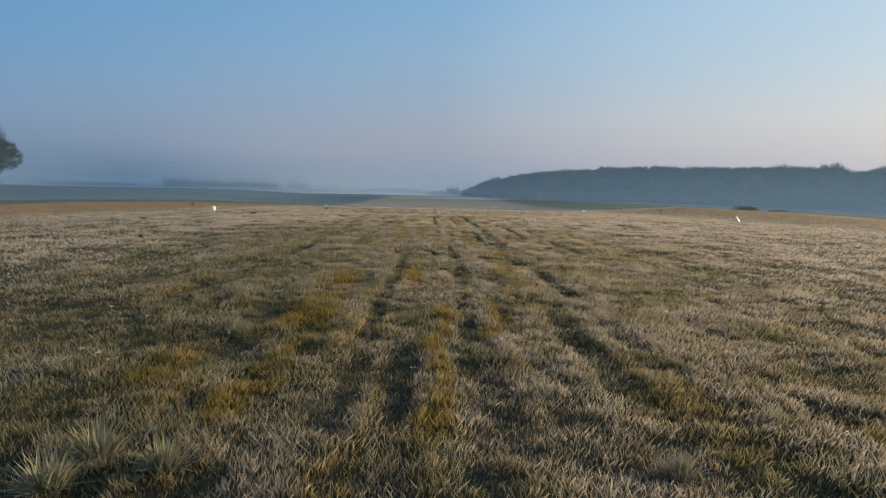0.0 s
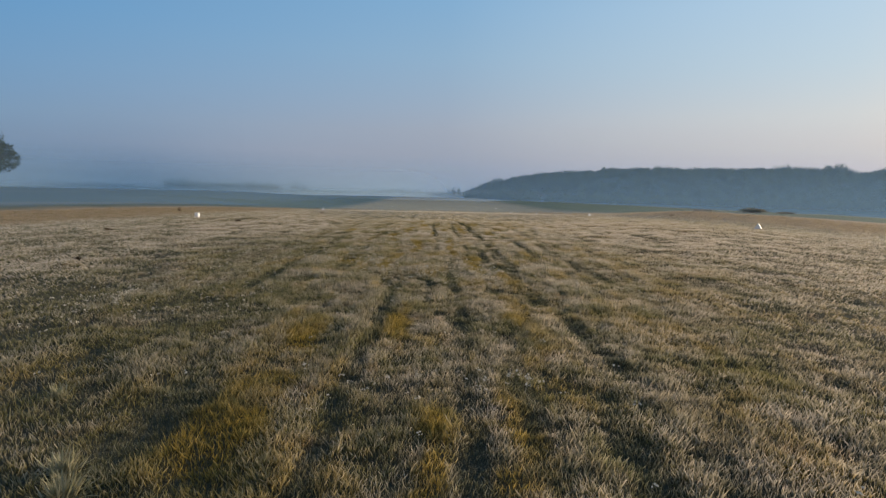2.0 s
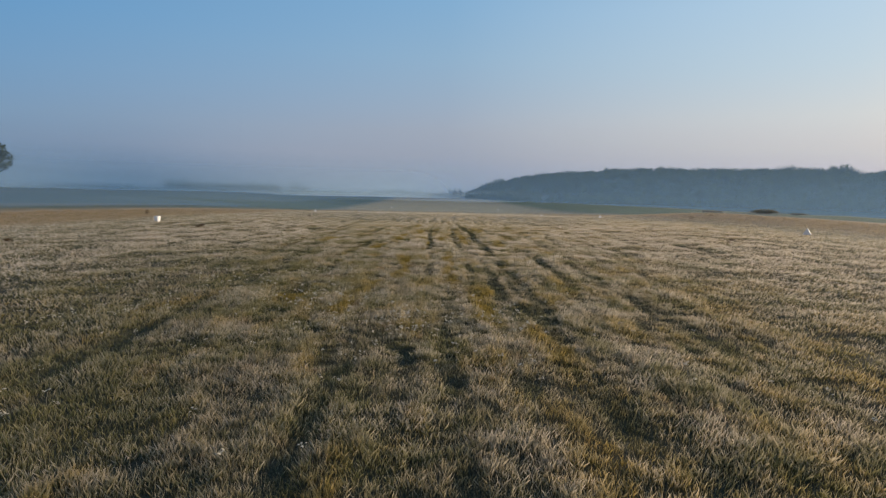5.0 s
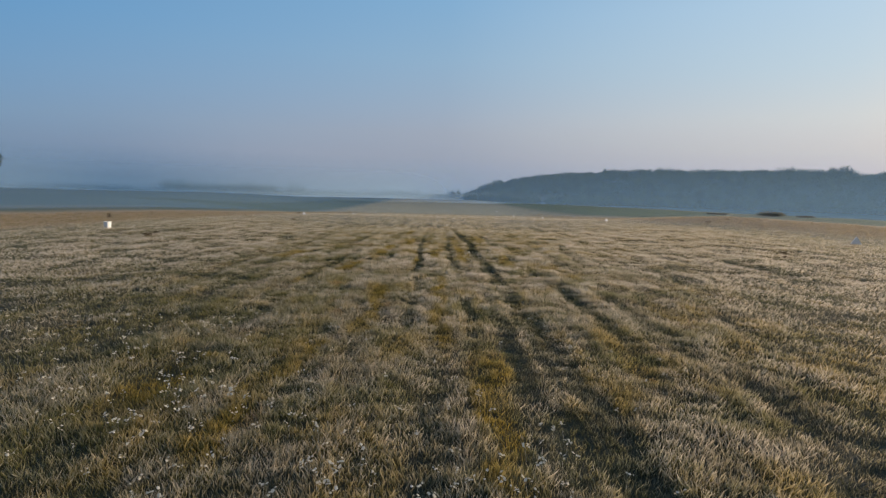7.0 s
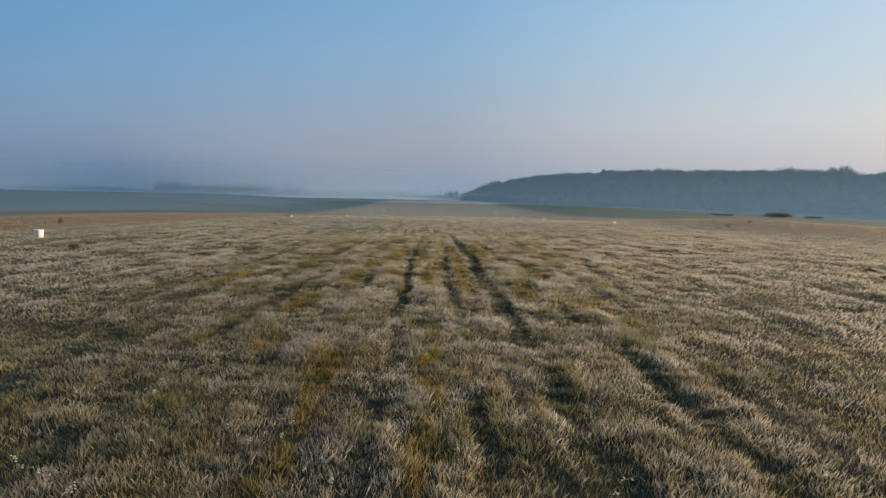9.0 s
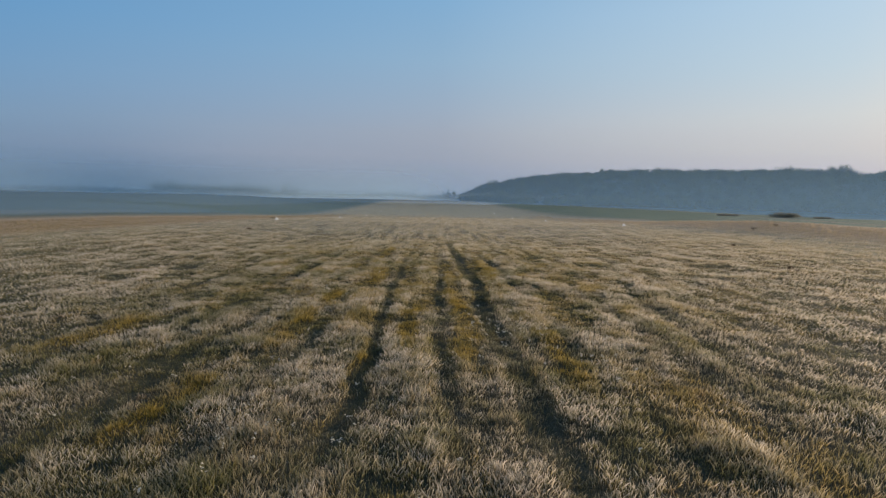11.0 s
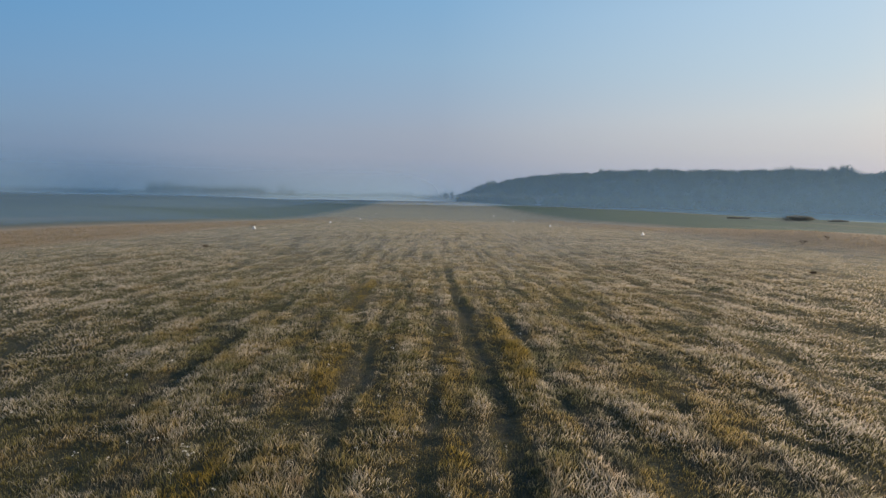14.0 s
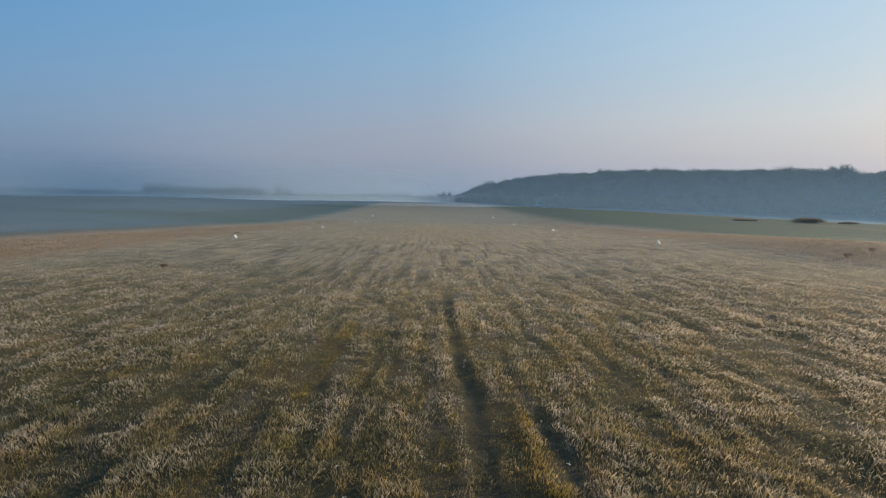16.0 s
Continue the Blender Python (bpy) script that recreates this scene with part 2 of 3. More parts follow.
# ---------------------------------------------------------------- meshes
def raw_mesh(name, verts, faces):
    """A mesh from arrays of places and of equal-sided faces."""
    me = bpy.data.meshes.new(name)
    v, f = np.ascontiguousarray(verts, np.float32), np.ascontiguousarray(faces, np.int32)
    me.vertices.add(len(v))
    me.vertices.foreach_set("co", v.ravel())
    me.loops.add(f.size)
    me.loops.foreach_set("vertex_index", f.ravel())
    me.polygons.add(len(f))
    me.polygons.foreach_set("loop_start", np.arange(0, f.size, f.shape[1], dtype=np.int32))
    me.update(calc_edges=True)
    return me


def stuff(name, verts, faces, material, label, category, kind="stuff"):
    me = raw_mesh(name, verts, faces)
    me.materials.append(material)
    return tagged(new(name, me), label, category, kind=kind)


def part(name, bm, material, parent=None, label="", smooth=False):
    """One bmesh as one mesh object under a thing."""
    me = bpy.data.meshes.new(name)
    bm.to_mesh(me)
    bm.free()
    me.materials.append(material)
    if smooth:
        for p in me.polygons:
            p.use_smooth = True
    ob = new(name, me)
    ob.parent = parent
    return tagged(ob, label)


# ---------------------------------------------------------------- materials
def material(name):
    m = bpy.data.materials.new(name)
    m.use_nodes = True
    m.node_tree.nodes.clear()
    return m, Nodes(m.node_tree)


def finish(n, shader):
    n.put(n.add("ShaderNodeOutputMaterial").inputs[0], shader)


def leafy(n, colour, through_=0.3, rough=0.7, normal=None):
    """A thin leaf: diffuse with some light let through."""
    a, b, s = n.add("ShaderNodeBsdfDiffuse"), n.add("ShaderNodeBsdfTranslucent"), n.add("ShaderNodeMixShader")
    n.put(a.inputs["Color"], colour)
    n.put(b.inputs["Color"], colour)
    s.inputs[0].default_value = through_
    n.put(s.inputs[1], a.outputs[0])
    n.put(s.inputs[2], b.outputs[0])
    return s.outputs[0]


def sward_colour(n, where):
    """Autumn grass by place: straw, gold, rust and olive, in streaks along the mowing."""
    a = n.noise(n.stretch(where, 1, 0.35, 0), 0.9, 4, 0.65)
    b = n.noise(n.stretch(where, 1, 0.8, 0), 2.6, 4, 0.65)
    c = n.noise(n.stretch(where, 0.9, 0.5, 0), 0.85, 4, 0.7)
    e = n.noise(n.stretch(where, 1, 0.6, 0), 1.9, 3, 0.6)
    base = n.ramp(b, [(0.30, (0.17, 0.155, 0.075, 1)), (0.48, (0.28, 0.24, 0.14, 1)), (0.66, (0.43, 0.37, 0.26, 1))])
    rows = n.noise(n.stretch(where, 1, 0.045, 0), 1.5, 2, 0.5)
    a = n.math("ADD", n.math("MULTIPLY", a, 0.65), n.math("MULTIPLY", rows, 0.35))
    spot = n.add("ShaderNodeSeparateXYZ")
    n.put(spot.inputs[0], where)
    dry = n.span(n.math("ABSOLUTE", n.math("SUBTRACT", spot.outputs[0], 0.8)), 5, 11, 0.9, 0.5)  # most gold on the dry crown of the strip
    dry = n.math("ADD", dry, n.span(spot.outputs[1], 34, 46, 0.0, 0.25), None, True)
    base = n.mix(n.math("MULTIPLY", n.span(n.math("ADD", a, n.span(spot.outputs[1], 34, 46, 0.0, 0.055)), 0.49, 0.56), dry), base, (0.34, 0.255, 0.075, 1))
    base = n.mix(n.math("MULTIPLY", n.span(e, 0.58, 0.70), 0.5), base, (0.33, 0.20, 0.10, 1))
    lush = n.math("ADD", c, n.span(spot.outputs[0], 0.5, -4.5, 0.0, 0.08))  # damper and greener towards the low side
    base = n.mix(n.span(lush, 0.46, 0.60, 0.0, 0.75), base, (0.165, 0.165, 0.055, 1))
    verge = n.math("MAXIMUM", n.span(spot.outputs[0], -21.5, -26), n.span(spot.outputs[0], 29, 35))
    base = n.mix(n.math("MULTIPLY", verge, 0.45), base, (0.33, 0.215, 0.125, 1))
    gold = n.add("ShaderNodeAttribute", attribute_name="ripe").outputs["Fac"]
    return n.mix(n.math("MULTIPLY", gold, 0.95), base, (0.33, 0.235, 0.04, 1))


def grass_material():
    m, n = material("dry_grass_blades")
    geo = n.add("ShaderNodeNewGeometry")
    own = geo.outputs["Random Per Island"]
    up = n.add("ShaderNodeAttribute", attribute_name="tip").outputs["Fac"]
    gold = n.add("ShaderNodeAttribute", attribute_name="ripe").outputs["Fac"]
    colour = sward_colour(n, geo.outputs["Position"])
    sep = n.add("ShaderNodeSeparateXYZ")
    n.put(sep.inputs[0], geo.outputs["Position"])
    aside = n.math("MAXIMUM", n.math("MAXIMUM", n.span(sep.outputs[0], 4.5, 11.5), n.span(sep.outputs[0], -4, -11)), n.span(sep.outputs[1], 48, 74, 0.0, 0.85))  # sides and far end: painted paler and flatter, in place of haze
    colour = n.mix(n.math("MULTIPLY", n.span(own, 0.35, 0.05, 0.0, 0.65, smooth=False), n.span(aside, 0, 1, 1.0, 0.4)), colour, (0.10, 0.105, 0.045, 1))
    colour = n.mix(n.math("MULTIPLY", n.span(up, 0.62, 0.08, 0.0, 0.9), n.span(aside, 0, 1, 1.0, 0.55)), colour, (0.045, 0.043, 0.024, 1))  # roots darkened in the colour, for the shade deep in the sward
    track = n.add("ShaderNodeAttribute", attribute_name="track").outputs["Fac"]  # green damp regrowth in the wheel tracks, darkened to hold the ruts' shade
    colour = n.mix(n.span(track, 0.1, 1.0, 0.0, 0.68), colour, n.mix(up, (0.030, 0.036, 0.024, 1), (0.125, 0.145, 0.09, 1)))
    # bleached ends wet with dew, paled further aside where haze would lie
    dew = n.noise(n.stretch(geo.outputs["Position"], 1, 0.6, 0), 1.0, 5, 0.72)
    dew_haze = n.math("ADD", n.span(dew, 0.40, 0.62, 0.0, 0.7), n.math("MULTIPLY", aside, n.span(sep.outputs[1], 46, 62, 0.95, 0.62)))
    dew_haze = n.math("MULTIPLY", dew_haze, n.math("MAXIMUM", aside, n.math("MULTIPLY", n.math("MULTIPLY", n.span(sep.outputs[1], 23, 32, 0.8, 1.25), n.span(sep.outputs[1], 37, 47, 1.0, 0.84)), n.math("MAXIMUM", n.span(sep.outputs[0], -1.5, 2.0, 0.65, 1.0), n.span(sep.outputs[1], 24, 36)))))
    bleach = n.math("MULTIPLY", n.span(up, 0.40, 0.92), n.math("ADD", n.math("MULTIPLY", own, 0.34), dew_haze), None, True)
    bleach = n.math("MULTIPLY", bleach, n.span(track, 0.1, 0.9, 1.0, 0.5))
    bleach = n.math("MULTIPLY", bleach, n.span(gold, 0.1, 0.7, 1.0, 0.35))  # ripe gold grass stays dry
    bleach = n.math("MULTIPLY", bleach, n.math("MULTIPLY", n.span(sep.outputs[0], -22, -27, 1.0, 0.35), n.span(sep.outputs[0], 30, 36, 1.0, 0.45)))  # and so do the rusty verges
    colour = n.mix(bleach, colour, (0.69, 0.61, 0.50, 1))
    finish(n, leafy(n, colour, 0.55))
    return m


def ground_material():
    m, n = material("meadow_ground")
    where = n.add("ShaderNodeNewGeometry").outputs["Position"]
    sep = n.add("ShaderNodeSeparateXYZ")
    n.put(sep.inputs[0], where)
    x, y, height = sep.outputs
    sward = sward_colour(n, where)
    fine = n.noise(where, 9, 5, 0.7)
    lump = n.noise(n.stretch(where, 0.45, 1.3, 0), 1.3, 4, 0.65)
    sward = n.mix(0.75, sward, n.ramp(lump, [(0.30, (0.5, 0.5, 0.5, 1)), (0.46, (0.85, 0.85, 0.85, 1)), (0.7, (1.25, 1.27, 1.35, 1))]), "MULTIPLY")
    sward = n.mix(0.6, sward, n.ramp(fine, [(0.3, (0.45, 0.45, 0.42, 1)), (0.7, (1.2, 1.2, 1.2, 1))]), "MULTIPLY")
    sward = n.mix(0.5, sward, n.mix(lump, (0.30, 0.28, 0.22, 1), (0.56, 0.52, 0.45, 1)))
    wide = n.noise(n.stretch(where, 0.22, 0.9, 0), 0.28, 5, 0.7)
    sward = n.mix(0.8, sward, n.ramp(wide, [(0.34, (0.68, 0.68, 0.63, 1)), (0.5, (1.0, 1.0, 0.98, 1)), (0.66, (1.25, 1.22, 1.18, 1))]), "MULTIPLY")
    sward = n.mix(n.span(y, 90, 260, 0.0, 0.9), sward, n.mix(wide, (0.20, 0.21, 0.125, 1), (0.33, 0.315, 0.22, 1)))
    # near-black thatch between tufts and in wheel tracks: shade put into its colour
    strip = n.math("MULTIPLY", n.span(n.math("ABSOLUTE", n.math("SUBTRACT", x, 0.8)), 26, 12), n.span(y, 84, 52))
    worn_shade = n.add("ShaderNodeAttribute", attribute_name="worn_shade").outputs["Fac"]
    even = n.math("MAXIMUM", n.math("MAXIMUM", n.span(x, 4.5, 11.5), n.span(x, -5, -15)), n.span(y, 44, 62))  # less of that dark aside and far off, lightened as by haze
    strip = n.math("MAXIMUM", n.math("MULTIPLY", strip, n.span(even, 0, 1, 0.85, 0.4)), n.math("MULTIPLY", worn_shade, n.span(even, 0, 1, 0.95, 0.75)))
    rows = n.noise(n.stretch(where, 1, 0.05, 0), 2.6, 2, 0.5)
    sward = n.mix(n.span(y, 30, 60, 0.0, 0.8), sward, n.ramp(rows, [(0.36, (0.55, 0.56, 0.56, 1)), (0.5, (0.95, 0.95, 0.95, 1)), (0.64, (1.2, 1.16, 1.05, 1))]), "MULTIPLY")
    # blade-fine noise; its dark end paints the shade between blades into the sward
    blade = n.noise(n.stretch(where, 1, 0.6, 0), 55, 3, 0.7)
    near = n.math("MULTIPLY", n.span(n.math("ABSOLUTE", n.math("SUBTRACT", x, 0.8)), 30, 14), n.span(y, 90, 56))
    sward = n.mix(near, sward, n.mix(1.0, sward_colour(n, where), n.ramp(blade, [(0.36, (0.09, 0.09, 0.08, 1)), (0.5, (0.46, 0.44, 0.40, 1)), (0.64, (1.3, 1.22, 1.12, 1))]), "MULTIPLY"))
    shaded_thatch = n.mix(blade, (0.018, 0.020, 0.013, 1), (0.085, 0.082, 0.055, 1))
    sward = n.mix(n.math("MULTIPLY", strip, 0.95), sward, shaded_thatch)
    # verge of tall rust-brown grass
    wob = n.math("MULTIPLY", n.math("SUBTRACT", n.noise(n.stretch(where, 0.3, 1, 0), 0.06, 3), 0.5), 5.0)
    xe = n.math("ADD", x, wob)
    rust = n.mix(lump, (0.30, 0.20, 0.11, 1), (0.46, 0.34, 0.21, 1))
    verge = n.math("MULTIPLY", n.math("MAXIMUM", n.span(xe, -23, -27), n.span(xe, 31, 36)), n.span(y, 190, 80))
    sward = n.mix(n.math("MULTIPLY", verge, 0.85), sward, rust)
    # young crops on both sides, in drilled lines
    crop_n = n.noise(n.stretch(where, 0.10, 0.5, 0), 0.35, 4)
    crop = n.mix(crop_n, (0.07, 0.105, 0.065, 1), (0.125, 0.16, 0.10, 1))
    crop = n.mix(n.span(x, 20, 60, 0.0, 0.6), crop, (0.10, 0.15, 0.075, 1))
    hollow = n.noise(n.stretch(where, 1, 0.06, 0), 0.05, 2)
    crop = n.mix(n.span(hollow, 0.58, 0.68), crop, (0.17, 0.17, 0.10, 1))
    field = n.math("MAXIMUM", n.span(xe, EDGE_L + 3, EDGE_L - 8), n.span(xe, EDGE_R - 2, EDGE_R + 10))
    field = n.math("MAXIMUM", field, n.span(n.math("ADD", y, n.math("MULTIPLY", wob, 8)), 560, 640))
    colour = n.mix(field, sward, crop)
    relief = n.add("ShaderNodeBump")
    relief.inputs["Strength"].default_value, relief.inputs["Distance"].default_value = 0.9, 0.16
    n.put(relief.inputs["Height"], n.math("ADD", n.math("MULTIPLY", fine, 0.35), lump))
    hill = n.math("MULTIPLY", n.span(y, 480, 560), n.span(height, -12.5, -11))
    colour = n.mix(hill, colour, n.mix(fine, (0.03, 0.04, 0.022, 1), (0.07, 0.075, 0.04, 1)))
    d = n.add("ShaderNodeBsdfPrincipled")  # dew gives the crop a sheen at low angles
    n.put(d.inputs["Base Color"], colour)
    n.put(d.inputs["Roughness"], n.span(field, 0, 1, 0.85, 0.75))
    n.put(d.inputs["Specular IOR Level"], n.span(field, 0, 1, 0.2, 0.2))
    n.put(d.inputs["Normal"], relief.outputs[0])
    n.put(d.inputs["Sheen Weight"], n.math("MULTIPLY", n.math("SUBTRACT", 1.0, field), n.span(y, 44, 66, 0.0, 0.03)))
    d.inputs["Sheen Roughness"].default_value = 0.5
    d.inputs["Sheen Tint"].default_value = (1.0, 0.9, 0.78, 1)
    finish(n, d.outputs[0])
    return m


def foliage_material(name, dark, light):
    m, n = material(name)
    geo = n.add("ShaderNodeNewGeometry")
    broad = n.noise(geo.outputs["Position"], 0.08, 3)
    colour = n.mix(n.math("ADD", n.math("MULTIPLY", geo.outputs["Random Per Island"], 0.45), n.math("MULTIPLY", n.span(broad, 0.38, 0.62), 0.55)), dark, light)
    finish(n, leafy(n, colour, 0.25))
    return m


def bark_material():
    m, n = material("bark")
    where = n.add("ShaderNodeNewGeometry").outputs["Position"]
    colour = n.mix(n.noise(n.stretch(where, 3, 3, 0.6), 2.0, 4), (0.045, 0.04, 0.034, 1), (0.13, 0.115, 0.10, 1))
    d = n.add("ShaderNodeBsdfDiffuse")
    n.put(d.inputs["Color"], colour)
    finish(n, d.outputs[0])
    return m


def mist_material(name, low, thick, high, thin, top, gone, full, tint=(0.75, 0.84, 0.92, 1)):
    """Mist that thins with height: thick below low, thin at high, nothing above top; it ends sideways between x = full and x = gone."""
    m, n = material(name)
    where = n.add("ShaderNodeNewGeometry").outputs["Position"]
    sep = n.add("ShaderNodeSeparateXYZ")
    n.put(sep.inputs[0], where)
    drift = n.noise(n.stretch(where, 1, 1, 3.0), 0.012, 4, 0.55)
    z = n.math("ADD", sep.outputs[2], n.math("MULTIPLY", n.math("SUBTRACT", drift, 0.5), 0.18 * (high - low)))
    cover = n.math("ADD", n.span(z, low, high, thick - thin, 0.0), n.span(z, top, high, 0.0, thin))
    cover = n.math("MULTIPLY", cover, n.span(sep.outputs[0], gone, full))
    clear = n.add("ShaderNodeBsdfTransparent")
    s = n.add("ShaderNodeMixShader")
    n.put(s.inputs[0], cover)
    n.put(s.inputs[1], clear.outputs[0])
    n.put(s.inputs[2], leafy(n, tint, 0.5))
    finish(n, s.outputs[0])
    return m


def marker_material():
    m, n = material("white_painted_board")
    where = n.add("ShaderNodeTexCoord").outputs["Object"]
    grime = n.noise(where, 6, 4, 0.6)
    streak = n.noise(n.stretch(where, 14, 14, 1.5), 1.5, 3)
    colour = n.mix(n.math("MULTIPLY", n.span(grime, 0.5, 0.75), n.span(streak, 0.4, 0.7)), (0.80, 0.80, 0.78, 1), (0.42, 0.40, 0.34, 1))
    p = n.add("ShaderNodeBsdfPrincipled")
    n.put(p.inputs["Base Color"], colour)
    p.inputs["Roughness"].default_value = 0.45
    finish(n, p.outputs[0])
    return m


def plain_material(name, dark, light, scale, rough=0.8):
    m, n = material(name)
    where = n.add("ShaderNodeTexCoord").outputs["Object"]
    p = n.add("ShaderNodeBsdfPrincipled")
    n.put(p.inputs["Base Color"], n.mix(n.noise(where, scale, 4, 0.6), dark, light))
    p.inputs["Roughness"].default_value = rough
    finish(n, p.outputs[0])
    return m


GRASS, GROUND, BARK, WHITE = grass_material(), ground_material(), bark_material(), marker_material()
WOOD_LEAF = foliage_material("wood_foliage", (0.04, 0.055, 0.032, 1), (0.10, 0.115, 0.06, 1))
# bush leaves get a paler colour that stands in for haze over them
BUSH_LEAF = foliage_material("bush_foliage", (0.19, 0.185, 0.145, 1), (0.31, 0.29, 0.23, 1))
OAK_LEAF = foliage_material("oak_foliage", (0.03, 0.042, 0.022, 1), (0.07, 0.085, 0.04, 1))


# ---------------------------------------------------------------- ground
def axis(a, b, step, growth, lo, hi):
    inner = np.arange(a, b + step / 2, step)
    up, down, s = [], [], step
    v = b
    while v < hi:
        s = min(s * growth, 26 if abs(v) < 1250 else 300)
        v += s
        up.append(v)
    s, v = step, a
    while v > lo:
        s = min(s * growth, 26 if abs(v) < 1250 else 300)
        v -= s
        down.append(v)
    return np.r_[down[::-1], inner, up]


def build_ground():
    xs, ys = axis(-7, 9, 0.16, 1.085, -4600, 4600), axis(3, 66, 0.19, 1.08, -700, 4700)
    X, Y = np.meshgrid(xs, ys)
    Z = ground_z(X, Y)
    verts = np.stack([X, Y, Z], -1).reshape(-1, 3)
    nx, ny = len(xs), len(ys)
    i = (np.arange(ny - 1)[:, None] * nx + np.arange(nx - 1)[None]).ravel()
    faces = np.stack([i, i + 1, i + 1 + nx, i + nx], 1)
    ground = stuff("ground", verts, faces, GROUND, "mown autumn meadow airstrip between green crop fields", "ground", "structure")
    ground.data.polygons.foreach_set("use_smooth", np.ones(len(faces), bool))
    near = ((1 - ease(np.abs(X - 1), 16, 26)) * (1 - ease(Y, 90, 120))).ravel()
    worn_shade = near * np.maximum(worn(X, Y).ravel(), 0.8 * ease(-tuft(X, Y).ravel(), 0.1, 0.5))
    ground.data.attributes.new("ripe", "FLOAT", "POINT").data.foreach_set("value", ripe(X, Y).ravel().astype(np.float32))
    ground.data.attributes.new("worn_shade", "FLOAT", "POINT").data.foreach_set("value", worn_shade.astype(np.float32))


build_ground()


# ---------------------------------------------------------------- the grass
rng = np.random.default_rng(5)


def scatter(cell, x0, x1, y0, y1, density):
    """Random places with a density per square metre that varies from cell to cell."""
    cx, cy = np.meshgrid(np.arange(x0, x1, cell) + cell / 2, np.arange(y0, y1, cell) + cell / 2)
    cx, cy = cx.ravel(), cy.ravel()
    n = rng.poisson(density(cx, cy) * cell * cell)
    x, y = np.repeat(cx, n), np.repeat(cy, n)
    return x + (rng.random(len(x)) - 0.5) * cell, y + (rng.random(len(x)) - 0.5) * cell


def reach(x, y):
    """How far a spot lies from the line along the strip's middle, at the nearest that it is seen well."""
    side = np.abs(x - 0.8)
    return np.maximum(np.maximum(np.interp(y, [30, 49], [4.6, 7.4]), side / 0.72), y - 42)


def blades(x, y, z, high, wide, lean, tip):
    """A three-cornered bent blade at each place."""
    n = len(x)
    turn = rng.random(n) * np.pi
    dx, dy = np.cos(turn) * wide, np.sin(turn) * wide
    v = np.empty((n, 3, 3), np.float32)
    rise = high * np.sqrt(np.maximum(1 - lean**2, 0.05))
    v[:, 0] = np.stack([x, y, z], 1)
    v[:, 1] = np.stack([x + np.cos(tip) * lean * high * 0.3 + dx, y + np.sin(tip) * lean * high * 0.3 + dy, z + rise * 0.5], 1)
    v[:, 2] = np.stack([x + np.cos(tip) * lean * high, y + np.sin(tip) * lean * high, z + rise], 1)
    return v.reshape(-1, 3)


def seen_part(x, y):
    return (x > EDGE_L + 1) & (x < EDGE_R - 1) & (y > 2.6) & (np.abs(x - 0.8) < 0.80 * (y + 1) + 1)


def build_grass():
    """One sward whose blades stand higher and closer on its lumps, and short in the wheel tracks."""
    x, y = scatter(0.5, -38, 45, 2.5, 230, lambda x, y: np.where(seen_part(x, y), 4350 * (4.6 / reach(x, y)) ** 1.84, 0))
    clump = 0.6 * lattice(x / 0.085, y / 0.08, 35) + 0.5 * lattice(x / 0.19, y / 0.17, 36)
    lump = tuft(x, y)
    keep = rng.random(len(x)) < np.clip(0.75 + 0.35 * clump + 0.25 * lump, 0.42, 1)
    x, y, lump, clump = x[keep], y[keep], lump[keep], clump[keep]
    n = len(x)
    d, w = reach(x, y), worn(x, y)
    verge = np.maximum(1 - ease(x, -27, -23), ease(x, 31, 35))
    long = rng.random(n) ** 2
    high = (0.045 + 0.06 * rng.random(n) + 0.05 * long) * (1 - 0.34 * np.minimum(w, 1.3)) * (1 + (0.5 + 0.18 * ease(y, 28, 44)) * np.clip(lump, -0.6, 0.8) + 0.15 * clump) * np.clip(d / 14, 1, 1.25) * (1 + 0.3 * verge)
    wide = 0.0039 * (d / 4.6) ** 0.88 * (0.6 + 0.7 * rng.random(n))
    mat = ease(np.abs(x - 0.8), 3.5, 10)  # away from the middle the sward is matted
    lean = np.clip(0.05 + 0.6 * rng.random(n) ** 1.4 + 0.28 * mat, 0, 0.95)
    flow = rng.random(n) * 2 * np.pi
    v = blades(x, y, ground_z(x, y) - 0.006, high, wide, lean, flow)
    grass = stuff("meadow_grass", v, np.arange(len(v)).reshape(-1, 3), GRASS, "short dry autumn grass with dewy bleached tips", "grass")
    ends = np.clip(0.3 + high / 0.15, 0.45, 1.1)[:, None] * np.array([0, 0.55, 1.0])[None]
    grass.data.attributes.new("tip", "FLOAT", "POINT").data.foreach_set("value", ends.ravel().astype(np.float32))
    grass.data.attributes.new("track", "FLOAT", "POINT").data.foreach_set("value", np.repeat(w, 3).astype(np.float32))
    grass.data.attributes.new("ripe", "FLOAT", "POINT").data.foreach_set("value", np.repeat(ripe(x, y), 3).astype(np.float32))


build_grass()


